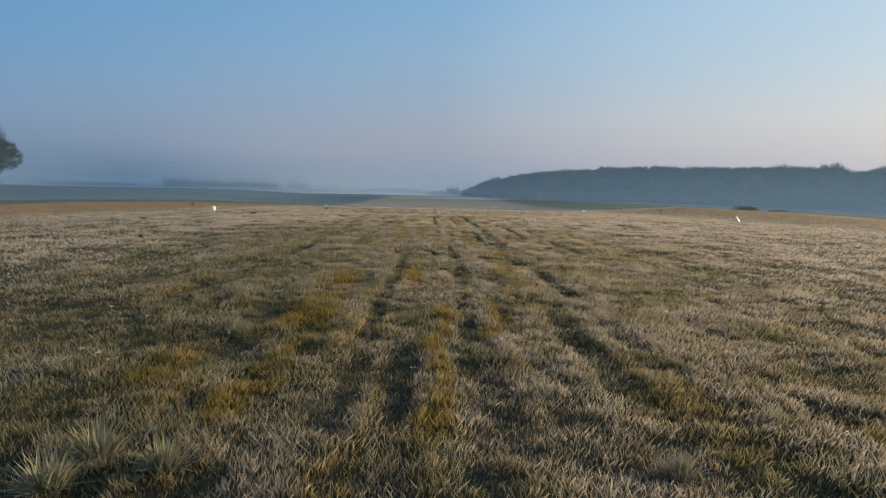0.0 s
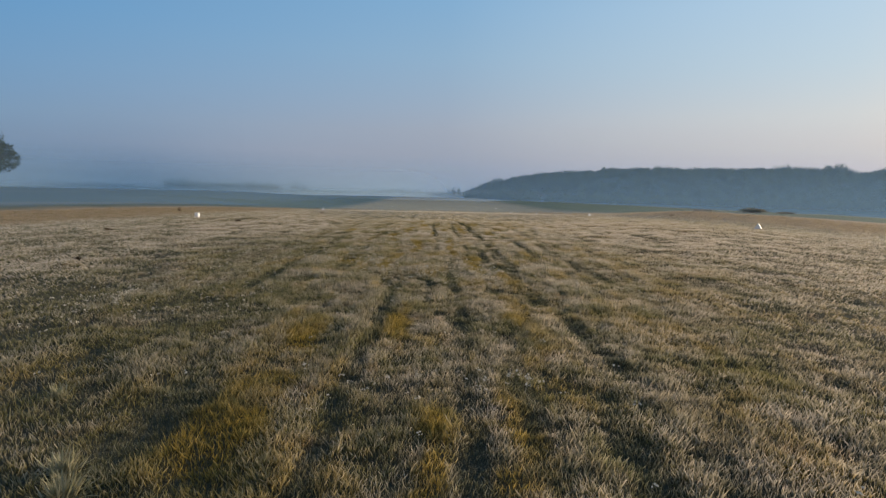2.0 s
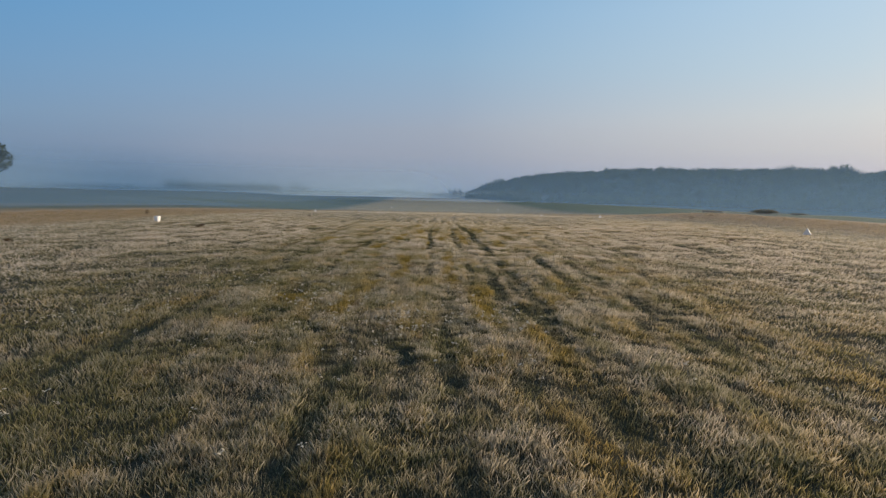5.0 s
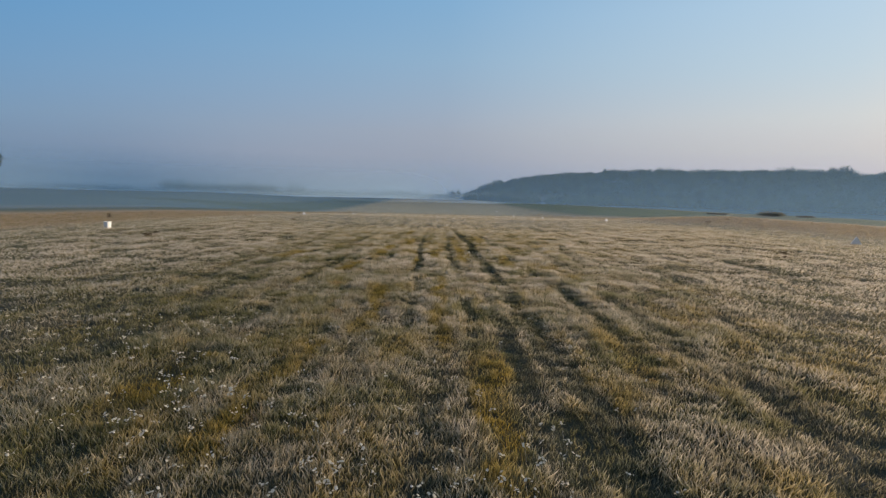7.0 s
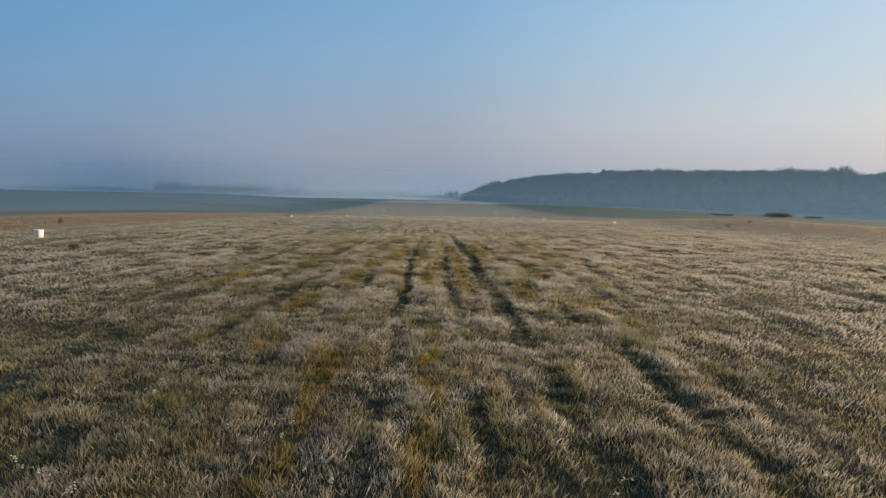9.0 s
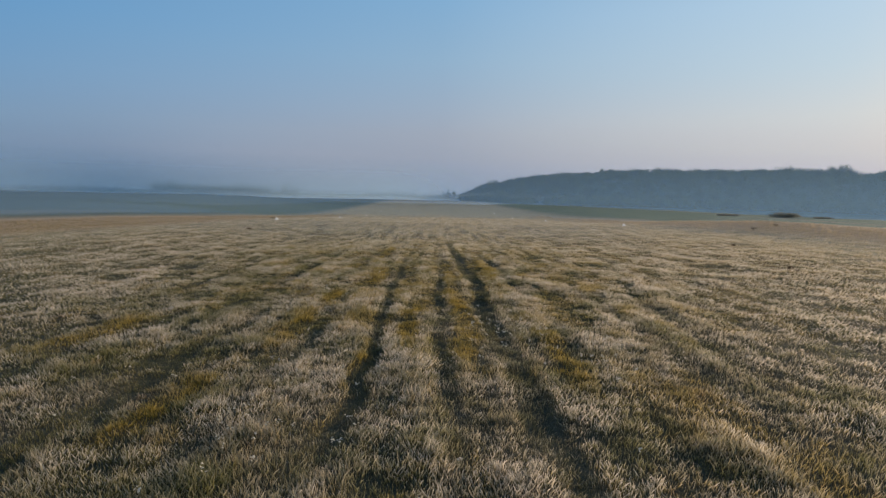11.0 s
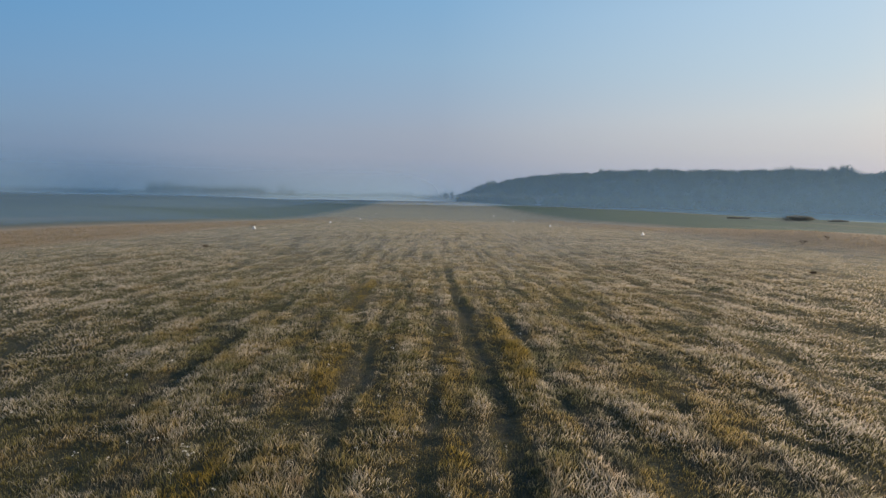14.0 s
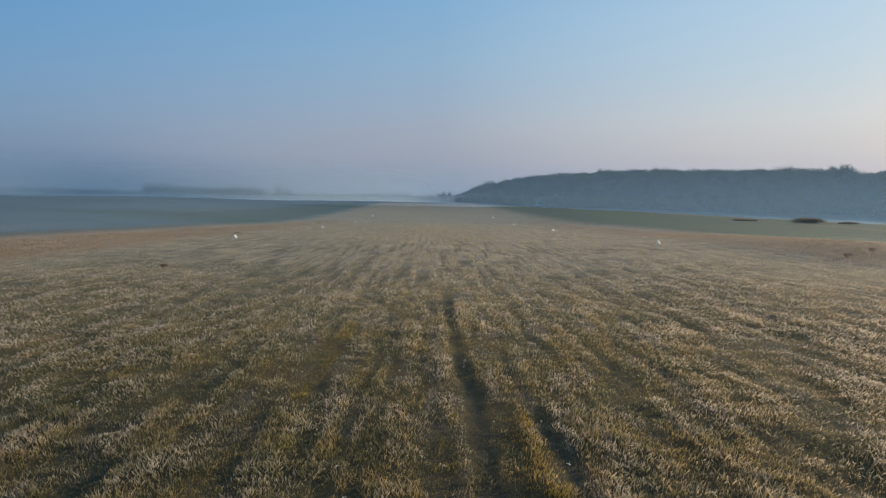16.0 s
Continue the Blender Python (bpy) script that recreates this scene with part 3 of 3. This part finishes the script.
# ---------------------------------------------------------------- trees
def crown_leaves(count, centre, radii, size, lumps=9, r=None, spread=0.4, lump=0.34):
    """Leaf sprays round a few lumps of one crown, as loose triangles."""
    r = r or rng
    ways = r.normal(size=(lumps, 3))
    ways /= np.linalg.norm(ways, axis=1)[:, None]
    ways[:, 2] = ways[:, 2] * 0.8 + 0.1
    mids = ways * (0.25 + spread * r.random((lumps, 1)))
    sizes = lump + 0.28 * r.random(lumps)
    which = r.integers(0, lumps, count)
    p = r.normal(size=(count, 3))
    p /= np.linalg.norm(p, axis=1)[:, None]
    p = mids[which] + p * (sizes[which] * (0.55 + 0.5 * r.random(count) ** 0.6))[:, None]
    p = p * radii + centre
    a, b = r.normal(size=(2, count, 3))
    a /= np.linalg.norm(a, axis=1)[:, None]
    b /= np.linalg.norm(b, axis=1)[:, None]
    s = size * (0.6 + 0.8 * r.random((count, 1)))
    return np.stack([p + a * s, p + b * s, p - (a + b) * s * 0.6], 1).reshape(-1, 3)


def far_trees(name, spots, leaf, label, count=170, size=1.2):
    """Many far trees in one mesh: (x, y, height, width) each."""
    out = []
    for x, y, high, wide, *full in spots:
        z = float(land(x, y))
        out.append(crown_leaves(full[0] if full else count, (x, y, z + high * 0.46), (wide / 2, wide / 2, high * 0.56), size, lumps=8))
        # trunk, three-sided
        r0 = wide * 0.03
        for k in range(3):
            a, b = k * 2.1, (k + 1) * 2.1
            out.append(np.array([[x + r0 * math.cos(a), y + r0 * math.sin(a), z - 0.5], [x + r0 * math.cos(b), y + r0 * math.sin(b), z - 0.5], [x, y, z + high * 0.7]]))
    v = np.concatenate(out)
    return stuff(name, v, np.arange(len(v)).reshape(-1, 3), leaf, label, "woodland")


def polar(deg, far):
    return far * math.sin(radians(deg)), far * math.cos(radians(deg))


def build_wood():
    spots = []
    swell = lambda deg, k: float(lattice(np.array(deg / 0.9), np.array(k + 0.5), 61) + 0.6 * lattice(np.array(deg / 0.42), np.array(k + 0.5), 62))
    for _ in range(1150):
        deg = rng.uniform(2.9, 44)
        far = 690 + 440 * rng.random()
        x, y = polar(deg, far)
        high = (14.5 + 2.6 * swell(deg, far / 90) + rng.uniform(-1.5, 1.5)) * (0.45 + 0.55 * min(1, (deg - 2.2) / 4.5))
        spots.append((x, y, high, high * rng.uniform(1.15, 1.7)))
    for k in range(120):  # broad crowns along the ridge
        deg = 4.6 + 39.4 * (k + rng.uniform(-0.4, 0.4)) / 120
        x, y = polar(deg, 970 + 50 * rng.random())
        high = 15.8 + 3.4 * swell(deg, 1) + rng.uniform(-0.8, 0.8)
        spots.append((x, y, high, high * rng.uniform(1.0, 1.5), 700))
    for k in range(120):  # a closing row behind the ridge
        x, y = polar(5 + 39 * (k + rng.uniform(-0.3, 0.3)) / 120, 1060 + 50 * rng.random())
        high = rng.uniform(11, 14)
        spots.append((x, y, high, high * 1.4))
    far_trees("wooded_hill", spots, WOOD_LEAF, "hazy dark broadleaf wood covering a low hill", 250, 1.0)


build_wood()


def tree_row(label, deg0, deg1, far, count, high, spread=1.0, leaves=420):
    spots = []
    for k in range(count):
        deg = deg0 + (deg1 - deg0) * (k + rng.uniform(-0.4, 0.4)) / max(count - 1, 1)
        x, y = polar(deg, far + rng.uniform(-12, 12))
        h = high * rng.uniform(0.75, 1.15)
        spots.append((x, y, h, h * spread * rng.uniform(0.8, 1.25)))
    far_trees("distant_tree_row", spots, WOOD_LEAF, label, leaves, 1.1)


tree_row("faint row of broadleaf trees standing in mist", -24.6, -15.4, 1230, 34, 27)
tree_row("taller broadleaf crowns at the end of a misty row", -24.6, -22.2, 1215, 5, 30, 0.9)
tree_row("lone pair of round trees in the mist", -13.6, -13.0, 1230, 2, 29, 0.9)
tree_row("faint low tree line far off in haze", -34, -27.4, 1600, 24, 18)
tree_row("faint broken tree line far across the valley", -6.0, -1.8, 1500, 11, 22)
tree_row("airy slender trees rising above the wood edge", 34.4, 35.5, 940, 5, 24, 0.9, 520)
tree_row("slender trees in mist beside the wood", 1.3, 2.3, 1010, 6, 18, 0.4, 110)


def limb(bm, a, b, r0, r1, sides=7):
    a, b = Vector(a), Vector(b)
    q = (b - a).to_track_quat("Z", "Y")
    rings = []
    for p, r in ((a, r0), (b, r1)):
        rings.append([bm.verts.new(p + q @ Vector((r * math.cos(2 * math.pi * k / sides), r * math.sin(2 * math.pi * k / sides), 0))) for k in range(sides)])
    for k in range(sides):
        bm.faces.new((rings[0][k], rings[0][(k + 1) % sides], rings[1][(k + 1) % sides], rings[1][k]))
    bm.faces.new(rings[1])


def build_oak(x, y, high, wide):
    z = float(land(x, y))
    tree = tagged(new("oak_tree"), "large dark broadleaf tree standing in a misty field", "tree")
    tree.location = (x, y, z)
    bm = bmesh.new()
    limb(bm, (0, 0, -0.5), (0.2, 0, high * 0.18), wide * 0.05, wide * 0.036)
    limb(bm, (0.2, 0, high * 0.18), (0.4, 0.2, high * 0.6), wide * 0.036, wide * 0.012)
    part("trunk", bm, BARK, tree, smooth=True)
    for k in range(7):
        a = k * 0.9 + rng.uniform(-0.2, 0.2)
        bm = bmesh.new()
        s = high * rng.uniform(0.16, 0.4)
        mid = (math.cos(a) * wide * 0.18, math.sin(a) * wide * 0.18, s + high * 0.12)
        limb(bm, (0.2, 0, s), mid, wide * 0.022, wide * 0.014)
        limb(bm, mid, (math.cos(a) * wide * 0.38, math.sin(a) * wide * 0.38, s + high * 0.27), wide * 0.014, wide * 0.004)
        part("limb", bm, BARK, tree, smooth=True)
    v = crown_leaves(20000, (0, 0, high * 0.52), (wide / 2, wide / 2, high * 0.5), 0.55, lumps=30, spread=0.72, lump=0.20)
    me = raw_mesh("crown", v, np.arange(len(v)).reshape(-1, 3))
    me.materials.append(OAK_LEAF)
    new("crown", me).parent = tree


build_oak(*polar(-37.2, 395), 31, 28)


def build_bush(x, y, wide, high):
    z = float(land(x, y))
    bush = tagged(new("thorn_bush"), "low dark thorn bush on the field edge" if high > 1.2 else "low spreading scrub beside the thorn bush", "bush")
    bush.location = (x, y, z)
    for k in range(5):
        bm = bmesh.new()
        a = k * 1.3
        limb(bm, (0, 0, -0.1), (math.cos(a) * wide * 0.3, math.sin(a) * 0.8, high * 0.7), 0.06, 0.02, 5)
        part("stem", bm, BARK, bush)
    v = crown_leaves(2600, (0, 0, high * 0.3), (wide / 2, wide / 3, high * 0.75), 0.18, lumps=16)
    me = raw_mesh("foliage", v, np.arange(len(v)).reshape(-1, 3))
    me.materials.append(BUSH_LEAF)
    new("foliage", me).parent = bush


build_bush(112, 206, 11, 1.65)
build_bush(97, 212, 8, 0.6)
build_bush(121.5, 203, 6, 0.5)


# ---------------------------------------------------------------- runway edge markers
def slab(w, d, h, bevel=0.012):
    bm = bmesh.new()
    bmesh.ops.create_cube(bm, size=1.0)
    for v in bm.verts:
        v.co = Vector((v.co.x * w, v.co.y * d, v.co.z * h))
    bmesh.ops.bevel(bm, geom=bm.edges[:], offset=bevel, segments=2, affect="EDGES")
    return bm


def moved(bm, m):
    bm.transform(m)
    return bm


def board_marker():
    """A roof-shaped marker: two white boards that lean together over two end battens."""
    marker = tagged(new("runway_marker"), "weathered white roof-shaped runway edge marker on grass", "runway marker", "runway edge markers")
    for side in (-1, 1):
        part("board", moved(slab(0.05, 0.62, 0.62), pose(side * 0.16, 0, 0.27, 0, -side * 30, 0)), WHITE, marker)
    for y in (-0.27, 0.27):
        bm = bmesh.new()
        front = [bm.verts.new((px, y - 0.015, pz)) for px, pz in ((-0.27, 0.02), (0.27, 0.02), (0.02, 0.50), (-0.02, 0.50))]
        back = [bm.verts.new((v.co.x, y + 0.015, v.co.z)) for v in front]
        bm.faces.new(front)
        bm.faces.new(back[::-1])
        for k in range(4):
            bm.faces.new((front[k], back[k], back[(k + 1) % 4], front[(k + 1) % 4]))
        part("gable", bm, WHITE, marker)
    for y in (-0.295, 0.295):
        part("batten", moved(slab(0.42, 0.04, 0.06, 0.006), pose(0, y, 0.09)), WHITE, marker, "grey-white cross batten")
    part("ridge", moved(slab(0.07, 0.64, 0.04, 0.008), pose(0, 0, 0.545)), WHITE, marker)
    return marker


def tub_marker():
    """An open square white tub with a rolled rim."""
    marker = tagged(new("runway_marker"), "square white plastic tub standing on the runway edge", "runway marker", "runway edge markers")
    bm = bmesh.new()
    rings = []
    for z, half in ((0.0, 0.20), (0.03, 0.215), (0.42, 0.24), (0.425, 0.25), (0.48, 0.252), (0.485, 0.235), (0.40, 0.225)):
        ring = []
        for k in range(24):
            a = 2 * math.pi * k / 24
            c, s = math.cos(a), math.sin(a)
            g = (abs(c) ** 5 + abs(s) ** 5) ** (-1 / 5)
            ring.append(bm.verts.new((c * g * half, s * g * half, z)))
        rings.append(ring)
    for lo, hi in zip(rings, rings[1:]):
        for k in range(24):
            bm.faces.new((lo[k], lo[(k + 1) % 24], hi[(k + 1) % 24], hi[k]))
    bm.faces.new(rings[-1])
    part("tub", bm, WHITE, marker, smooth=False)
    part("handle", moved(slab(0.14, 0.03, 0.05, 0.008), pose(0.09, -0.235, 0.11)), plain_material("dark_plastic", (0.03, 0.03, 0.03, 1), (0.06, 0.06, 0.06, 1), 8), marker, "dark moulded grip")
    return marker


FIRST, STEP = 51.8, 53.7
board = board_marker()
placed = False
for k in range(5):
    for x in STRIP:
        y = FIRST + STEP * k
        here = pose(x, y, float(land(x, y)) + 0.03, 0, 0, rng.uniform(-5, 5) - (31 if x > 0 else 0))
        if k == 0 and x < 0:
            tub_marker().matrix_world = pose(x, y, float(land(x, y)) + 0.02, 0, 0, -20) @ Matrix.Diagonal((0.72, 0.72, 0.92, 1.0))
        elif not placed:
            board.matrix_world, placed = here @ Matrix.Scale(0.84, 4), True
        else:
            copy_thing(board, here @ Matrix.Scale(0.84, 4))


# ---------------------------------------------------------------- tussocks and flowers
STRAW = foliage_material("bleached_straw", (0.26, 0.25, 0.13, 1), (0.56, 0.51, 0.38, 1))
PETAL = foliage_material("white_flower_heads", (0.52, 0.46, 0.32, 1), (0.78, 0.72, 0.58, 1))


def tussock(x, y, high, count):
    """A coarse straw tussock: long bowed blades from one root."""
    turn = rng.random(count) * 2 * np.pi
    lean = np.clip(np.abs(rng.normal(0.58, 0.25, count)), 0.05, 0.95)
    length = high * (0.55 + 0.6 * rng.random(count))
    out, up = np.cos(turn), np.sin(turn)
    root = rng.normal(size=(count, 2)) * 0.035
    wide = 0.0045 + 0.003 * rng.random(count)
    v = np.empty((count, 5, 3))
    for k, (share, drop) in enumerate(((0.0, 0.0), (0.55, 0.04), (1.0, 0.22))):
        reach_, rise = lean * length * share, length * share * np.sqrt(1 - lean**2 * 0.9) - drop * lean * length
        mid = np.stack([root[:, 0] + out * reach_, root[:, 1] + up * reach_, rise], 1)
        side = np.stack([-up, out, 0 * out], 1) * (wide * (1.0, 0.9, 0)[k])[:, None]
        if k < 2:
            v[:, 2 * k], v[:, 2 * k + 1] = mid - side, mid + side
        else:
            v[:, 4] = mid
    i = np.arange(count)[:, None] * 5
    faces = np.concatenate([i + [0, 1, 3], i + [0, 3, 2], i + [2, 3, 4]])
    me = raw_mesh("grass_tussock", v.reshape(-1, 3), faces)
    me.materials.append(STRAW)
    ob = tagged(new("grass_tussock", me), "bleached straw tussock of long bowed grass blades", "grass tussock", "straw tussocks")
    ob.location = (x, y, float(ground_z(np.array(x), np.array(y))) - 0.01)


for spot in TUSSOCKS:
    tussock(*spot)


WEED = foliage_material("withered_weed", (0.035, 0.028, 0.018, 1), (0.13, 0.09, 0.05, 1))


def weed_clump(x, y, wide, high):
    """A withered dark weed: stems with a ragged crown."""
    weed = tagged(new("weed_clump"), "withered dark brown weed clump standing in the grass", "weed", "withered weeds")
    weed.location = (x, y, float(ground_z(np.array(x), np.array(y))))
    for k in range(4):
        bm = bmesh.new()
        a = k * 1.6 + x
        limb(bm, (0, 0, -0.02), (math.cos(a) * wide * 0.3, math.sin(a) * wide * 0.3, high * 0.8), 0.008, 0.003, 4)
        part("stem", bm, WEED, weed)
    v = crown_leaves(220, (0, 0, high * 0.5), (wide / 2, wide / 2, high * 0.5), 0.03, lumps=8)
    me = raw_mesh("leaves", v, np.arange(len(v)).reshape(-1, 3))
    me.materials.append(WEED)
    new("leaves", me).parent = weed


for spot in WEEDS:
    weed_clump(*spot)


# drifts of flowers: x, y, half width, half length, density
DRIFTS = [(-5.3, 14.5, 1.6, 1.6, 1.0), (-0.3, 9.9, 0.8, 0.5, 0.7), (1.5, 10.3, 0.6, 0.5, 0.7), (0.2, 19.8, 2.2, 2.0, 0.8), (-2.8, 23.5, 1.6, 3.2, 0.9), (-0.1, 25.4, 0.35, 0.4, 1.2), (-6.0, 26, 2.5, 3.0, 0.5), (2.6, 24, 1.0, 1.5, 0.4),
          (-1.1, 40, 0.4, 0.5, 1.2), (2.5, 38.8, 0.5, 0.8, 0.9), (3.6, 37, 1.2, 1.5, 0.4), (-1.7, 43, 0.8, 0.6, 0.5), (0.2, 49.9, 0.25, 0.3, 1.0), (9.5, 44, 2.5, 3.0, 0.25), (-1.0, 34, 1.2, 2.0, 0.4), (-5.5, 19, 1.5, 2.0, 0.5)]


def build_flowers():
    """White umbels on thin stems, in drifts."""
    def density(x, y):
        drift = 0.12 + ease(lattice(x / 0.9, y / 1.1, 51) + 0.6 * lattice(x / 0.35, y / 0.4, 52), 0.0, 0.9)
        patch = sum(much * np.exp(-(((x - px) / wide) ** 2) - ((y - py) / long) ** 2) for px, py, wide, long, much in DRIFTS) + 0.03
        return np.where(seen_part(x, y) & (np.abs(x - 0.8) < 16), 36 * drift * np.minimum(patch, 1.2), 0)

    x, y = scatter(0.25, -16, 18, 5, 62, density)
    n = len(x)
    z, high = ground_z(x, y), 0.11 + 0.08 * rng.random(n)
    verts, faces = [], []
    for k in range(n):
        lx, ly = rng.normal(size=2) * 0.02
        b = len(verts)
        verts += [(x[k] - 0.002, y[k], z[k] - 0.01), (x[k] + 0.002, y[k], z[k] - 0.01), (x[k] + lx, y[k] + ly, z[k] + high[k])]
        faces.append((b, b + 1, b + 2))
        for _ in range(rng.integers(3, 7)):
            r = rng.uniform(0.008, 0.016)
            cx, cy, cz = x[k] + lx + rng.normal() * 0.021, y[k] + ly + rng.normal() * 0.021, z[k] + high[k] + rng.normal() * 0.012
            b = len(verts)
            tilt = rng.normal(size=2) * 0.35
            verts.append((cx, cy, cz + r * 0.7))
            for q in range(5):
                a = q * math.pi / 2.5
                verts.append((cx + r * math.cos(a), cy + r * math.sin(a), cz + r * (tilt[0] * math.cos(a) + tilt[1] * math.sin(a))))
            faces += [(b, b + 1 + q, b + 1 + (q + 1) % 5) for q in range(5)]
    stuff("meadow_flowers", np.array(verts), np.array(faces), PETAL, "small white umbel flower heads on thin stems", "flowers")


build_flowers()


# ---------------------------------------------------------------- mist
def mist_bank(label, far, deg0, deg1, low, top, mist):
    """A long drifting sheet of mist, bowed round the valley."""
    cols, rows = 90, 8
    d = np.radians(np.linspace(deg0, deg1, cols))
    k = np.linspace(0, 1, rows)
    D, K = np.meshgrid(d, k)
    R = far + 4 * np.sin(D * 3 + 1.3) + 0 * K
    V = np.stack([R * np.sin(D), R * np.cos(D), low + (top - low) * K], -1).reshape(-1, 3)
    i = (np.arange(rows - 1)[:, None] * cols + np.arange(cols - 1)[None]).ravel()
    bank = stuff("mist_bank", V, np.stack([i, i + 1, i + 1 + cols, i + cols], 1), mist, label, "mist")
    bank.data.polygons.foreach_set("use_smooth", np.ones(len(bank.data.polygons), bool))


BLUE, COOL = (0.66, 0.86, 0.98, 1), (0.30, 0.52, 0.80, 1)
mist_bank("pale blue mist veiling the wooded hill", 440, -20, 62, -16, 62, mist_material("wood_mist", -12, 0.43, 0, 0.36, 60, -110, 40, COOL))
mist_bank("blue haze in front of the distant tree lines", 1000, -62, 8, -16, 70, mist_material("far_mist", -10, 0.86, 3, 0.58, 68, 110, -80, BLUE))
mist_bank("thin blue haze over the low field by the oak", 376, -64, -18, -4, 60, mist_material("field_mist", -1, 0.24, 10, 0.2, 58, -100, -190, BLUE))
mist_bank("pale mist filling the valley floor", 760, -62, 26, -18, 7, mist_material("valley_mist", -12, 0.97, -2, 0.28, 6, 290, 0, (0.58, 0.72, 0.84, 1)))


def ground_mist_material():
    """A knee-high film of mist that thickens away from the dry crown of the strip."""
    m, n = material("ground_mist")
    where = n.add("ShaderNodeNewGeometry").outputs["Position"]
    sep = n.add("ShaderNodeSeparateXYZ")
    n.put(sep.inputs[0], where)
    side = n.math("SUBTRACT", n.math("ABSOLUTE", n.math("SUBTRACT", sep.outputs[0], 0.8)), 16)
    away = n.math("MAXIMUM", sep.outputs[1], n.math("ADD", n.math("MULTIPLY", side, 0.9), 20))
    drift = n.noise(n.stretch(where, 0.4, 1, 0), 0.03, 4, 0.55)
    cover = n.math("MULTIPLY", n.math("MULTIPLY", n.math("ADD", n.span(away, 52, 90, 0.0, 0.07), n.span(away, 80, 220, 0.0, 0.09)), n.span(sep.outputs[0], 36, 60, 1.0, 0.6)), n.span(drift, 0.25, 0.7, 0.85, 1.1))
    low_side = n.math("MULTIPLY", n.math("MAXIMUM", n.span(sep.outputs[0], -45, -75), n.span(sep.outputs[1], 220, 120)), n.span(sep.outputs[0], -33, -42, 0.0, 0.30))
    cover = n.math("MAXIMUM", cover, low_side)
    clear = n.add("ShaderNodeBsdfTransparent")
    s = n.add("ShaderNodeMixShader")
    n.put(s.inputs[0], cover)
    n.put(s.inputs[1], clear.outputs[0])
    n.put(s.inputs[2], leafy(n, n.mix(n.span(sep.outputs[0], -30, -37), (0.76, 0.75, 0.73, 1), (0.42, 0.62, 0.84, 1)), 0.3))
    finish(n, s.outputs[0])
    return m


def ground_mist():
    """It lies on the land like a cloth, a hand above the tallest grass."""
    xs, ys = np.linspace(-330, 330, 111), np.r_[np.linspace(26, 240, 78), np.linspace(246, 640, 60)]
    X, Y = np.meshgrid(xs, ys)
    V = np.stack([X, Y, land(X, Y) + 0.42], -1).reshape(-1, 3)
    nx, ny = len(xs), len(ys)
    i = (np.arange(ny - 1)[:, None] * nx + np.arange(nx - 1)[None]).ravel()
    film_ = stuff("ground_mist", V, np.stack([i, i + 1, i + 1 + nx, i + nx], 1), ground_mist_material(), "thin knee-high mist over the far airstrip and crops", "mist")
    film_.data.polygons.foreach_set("use_smooth", np.ones(len(film_.data.polygons), bool))


ground_mist()
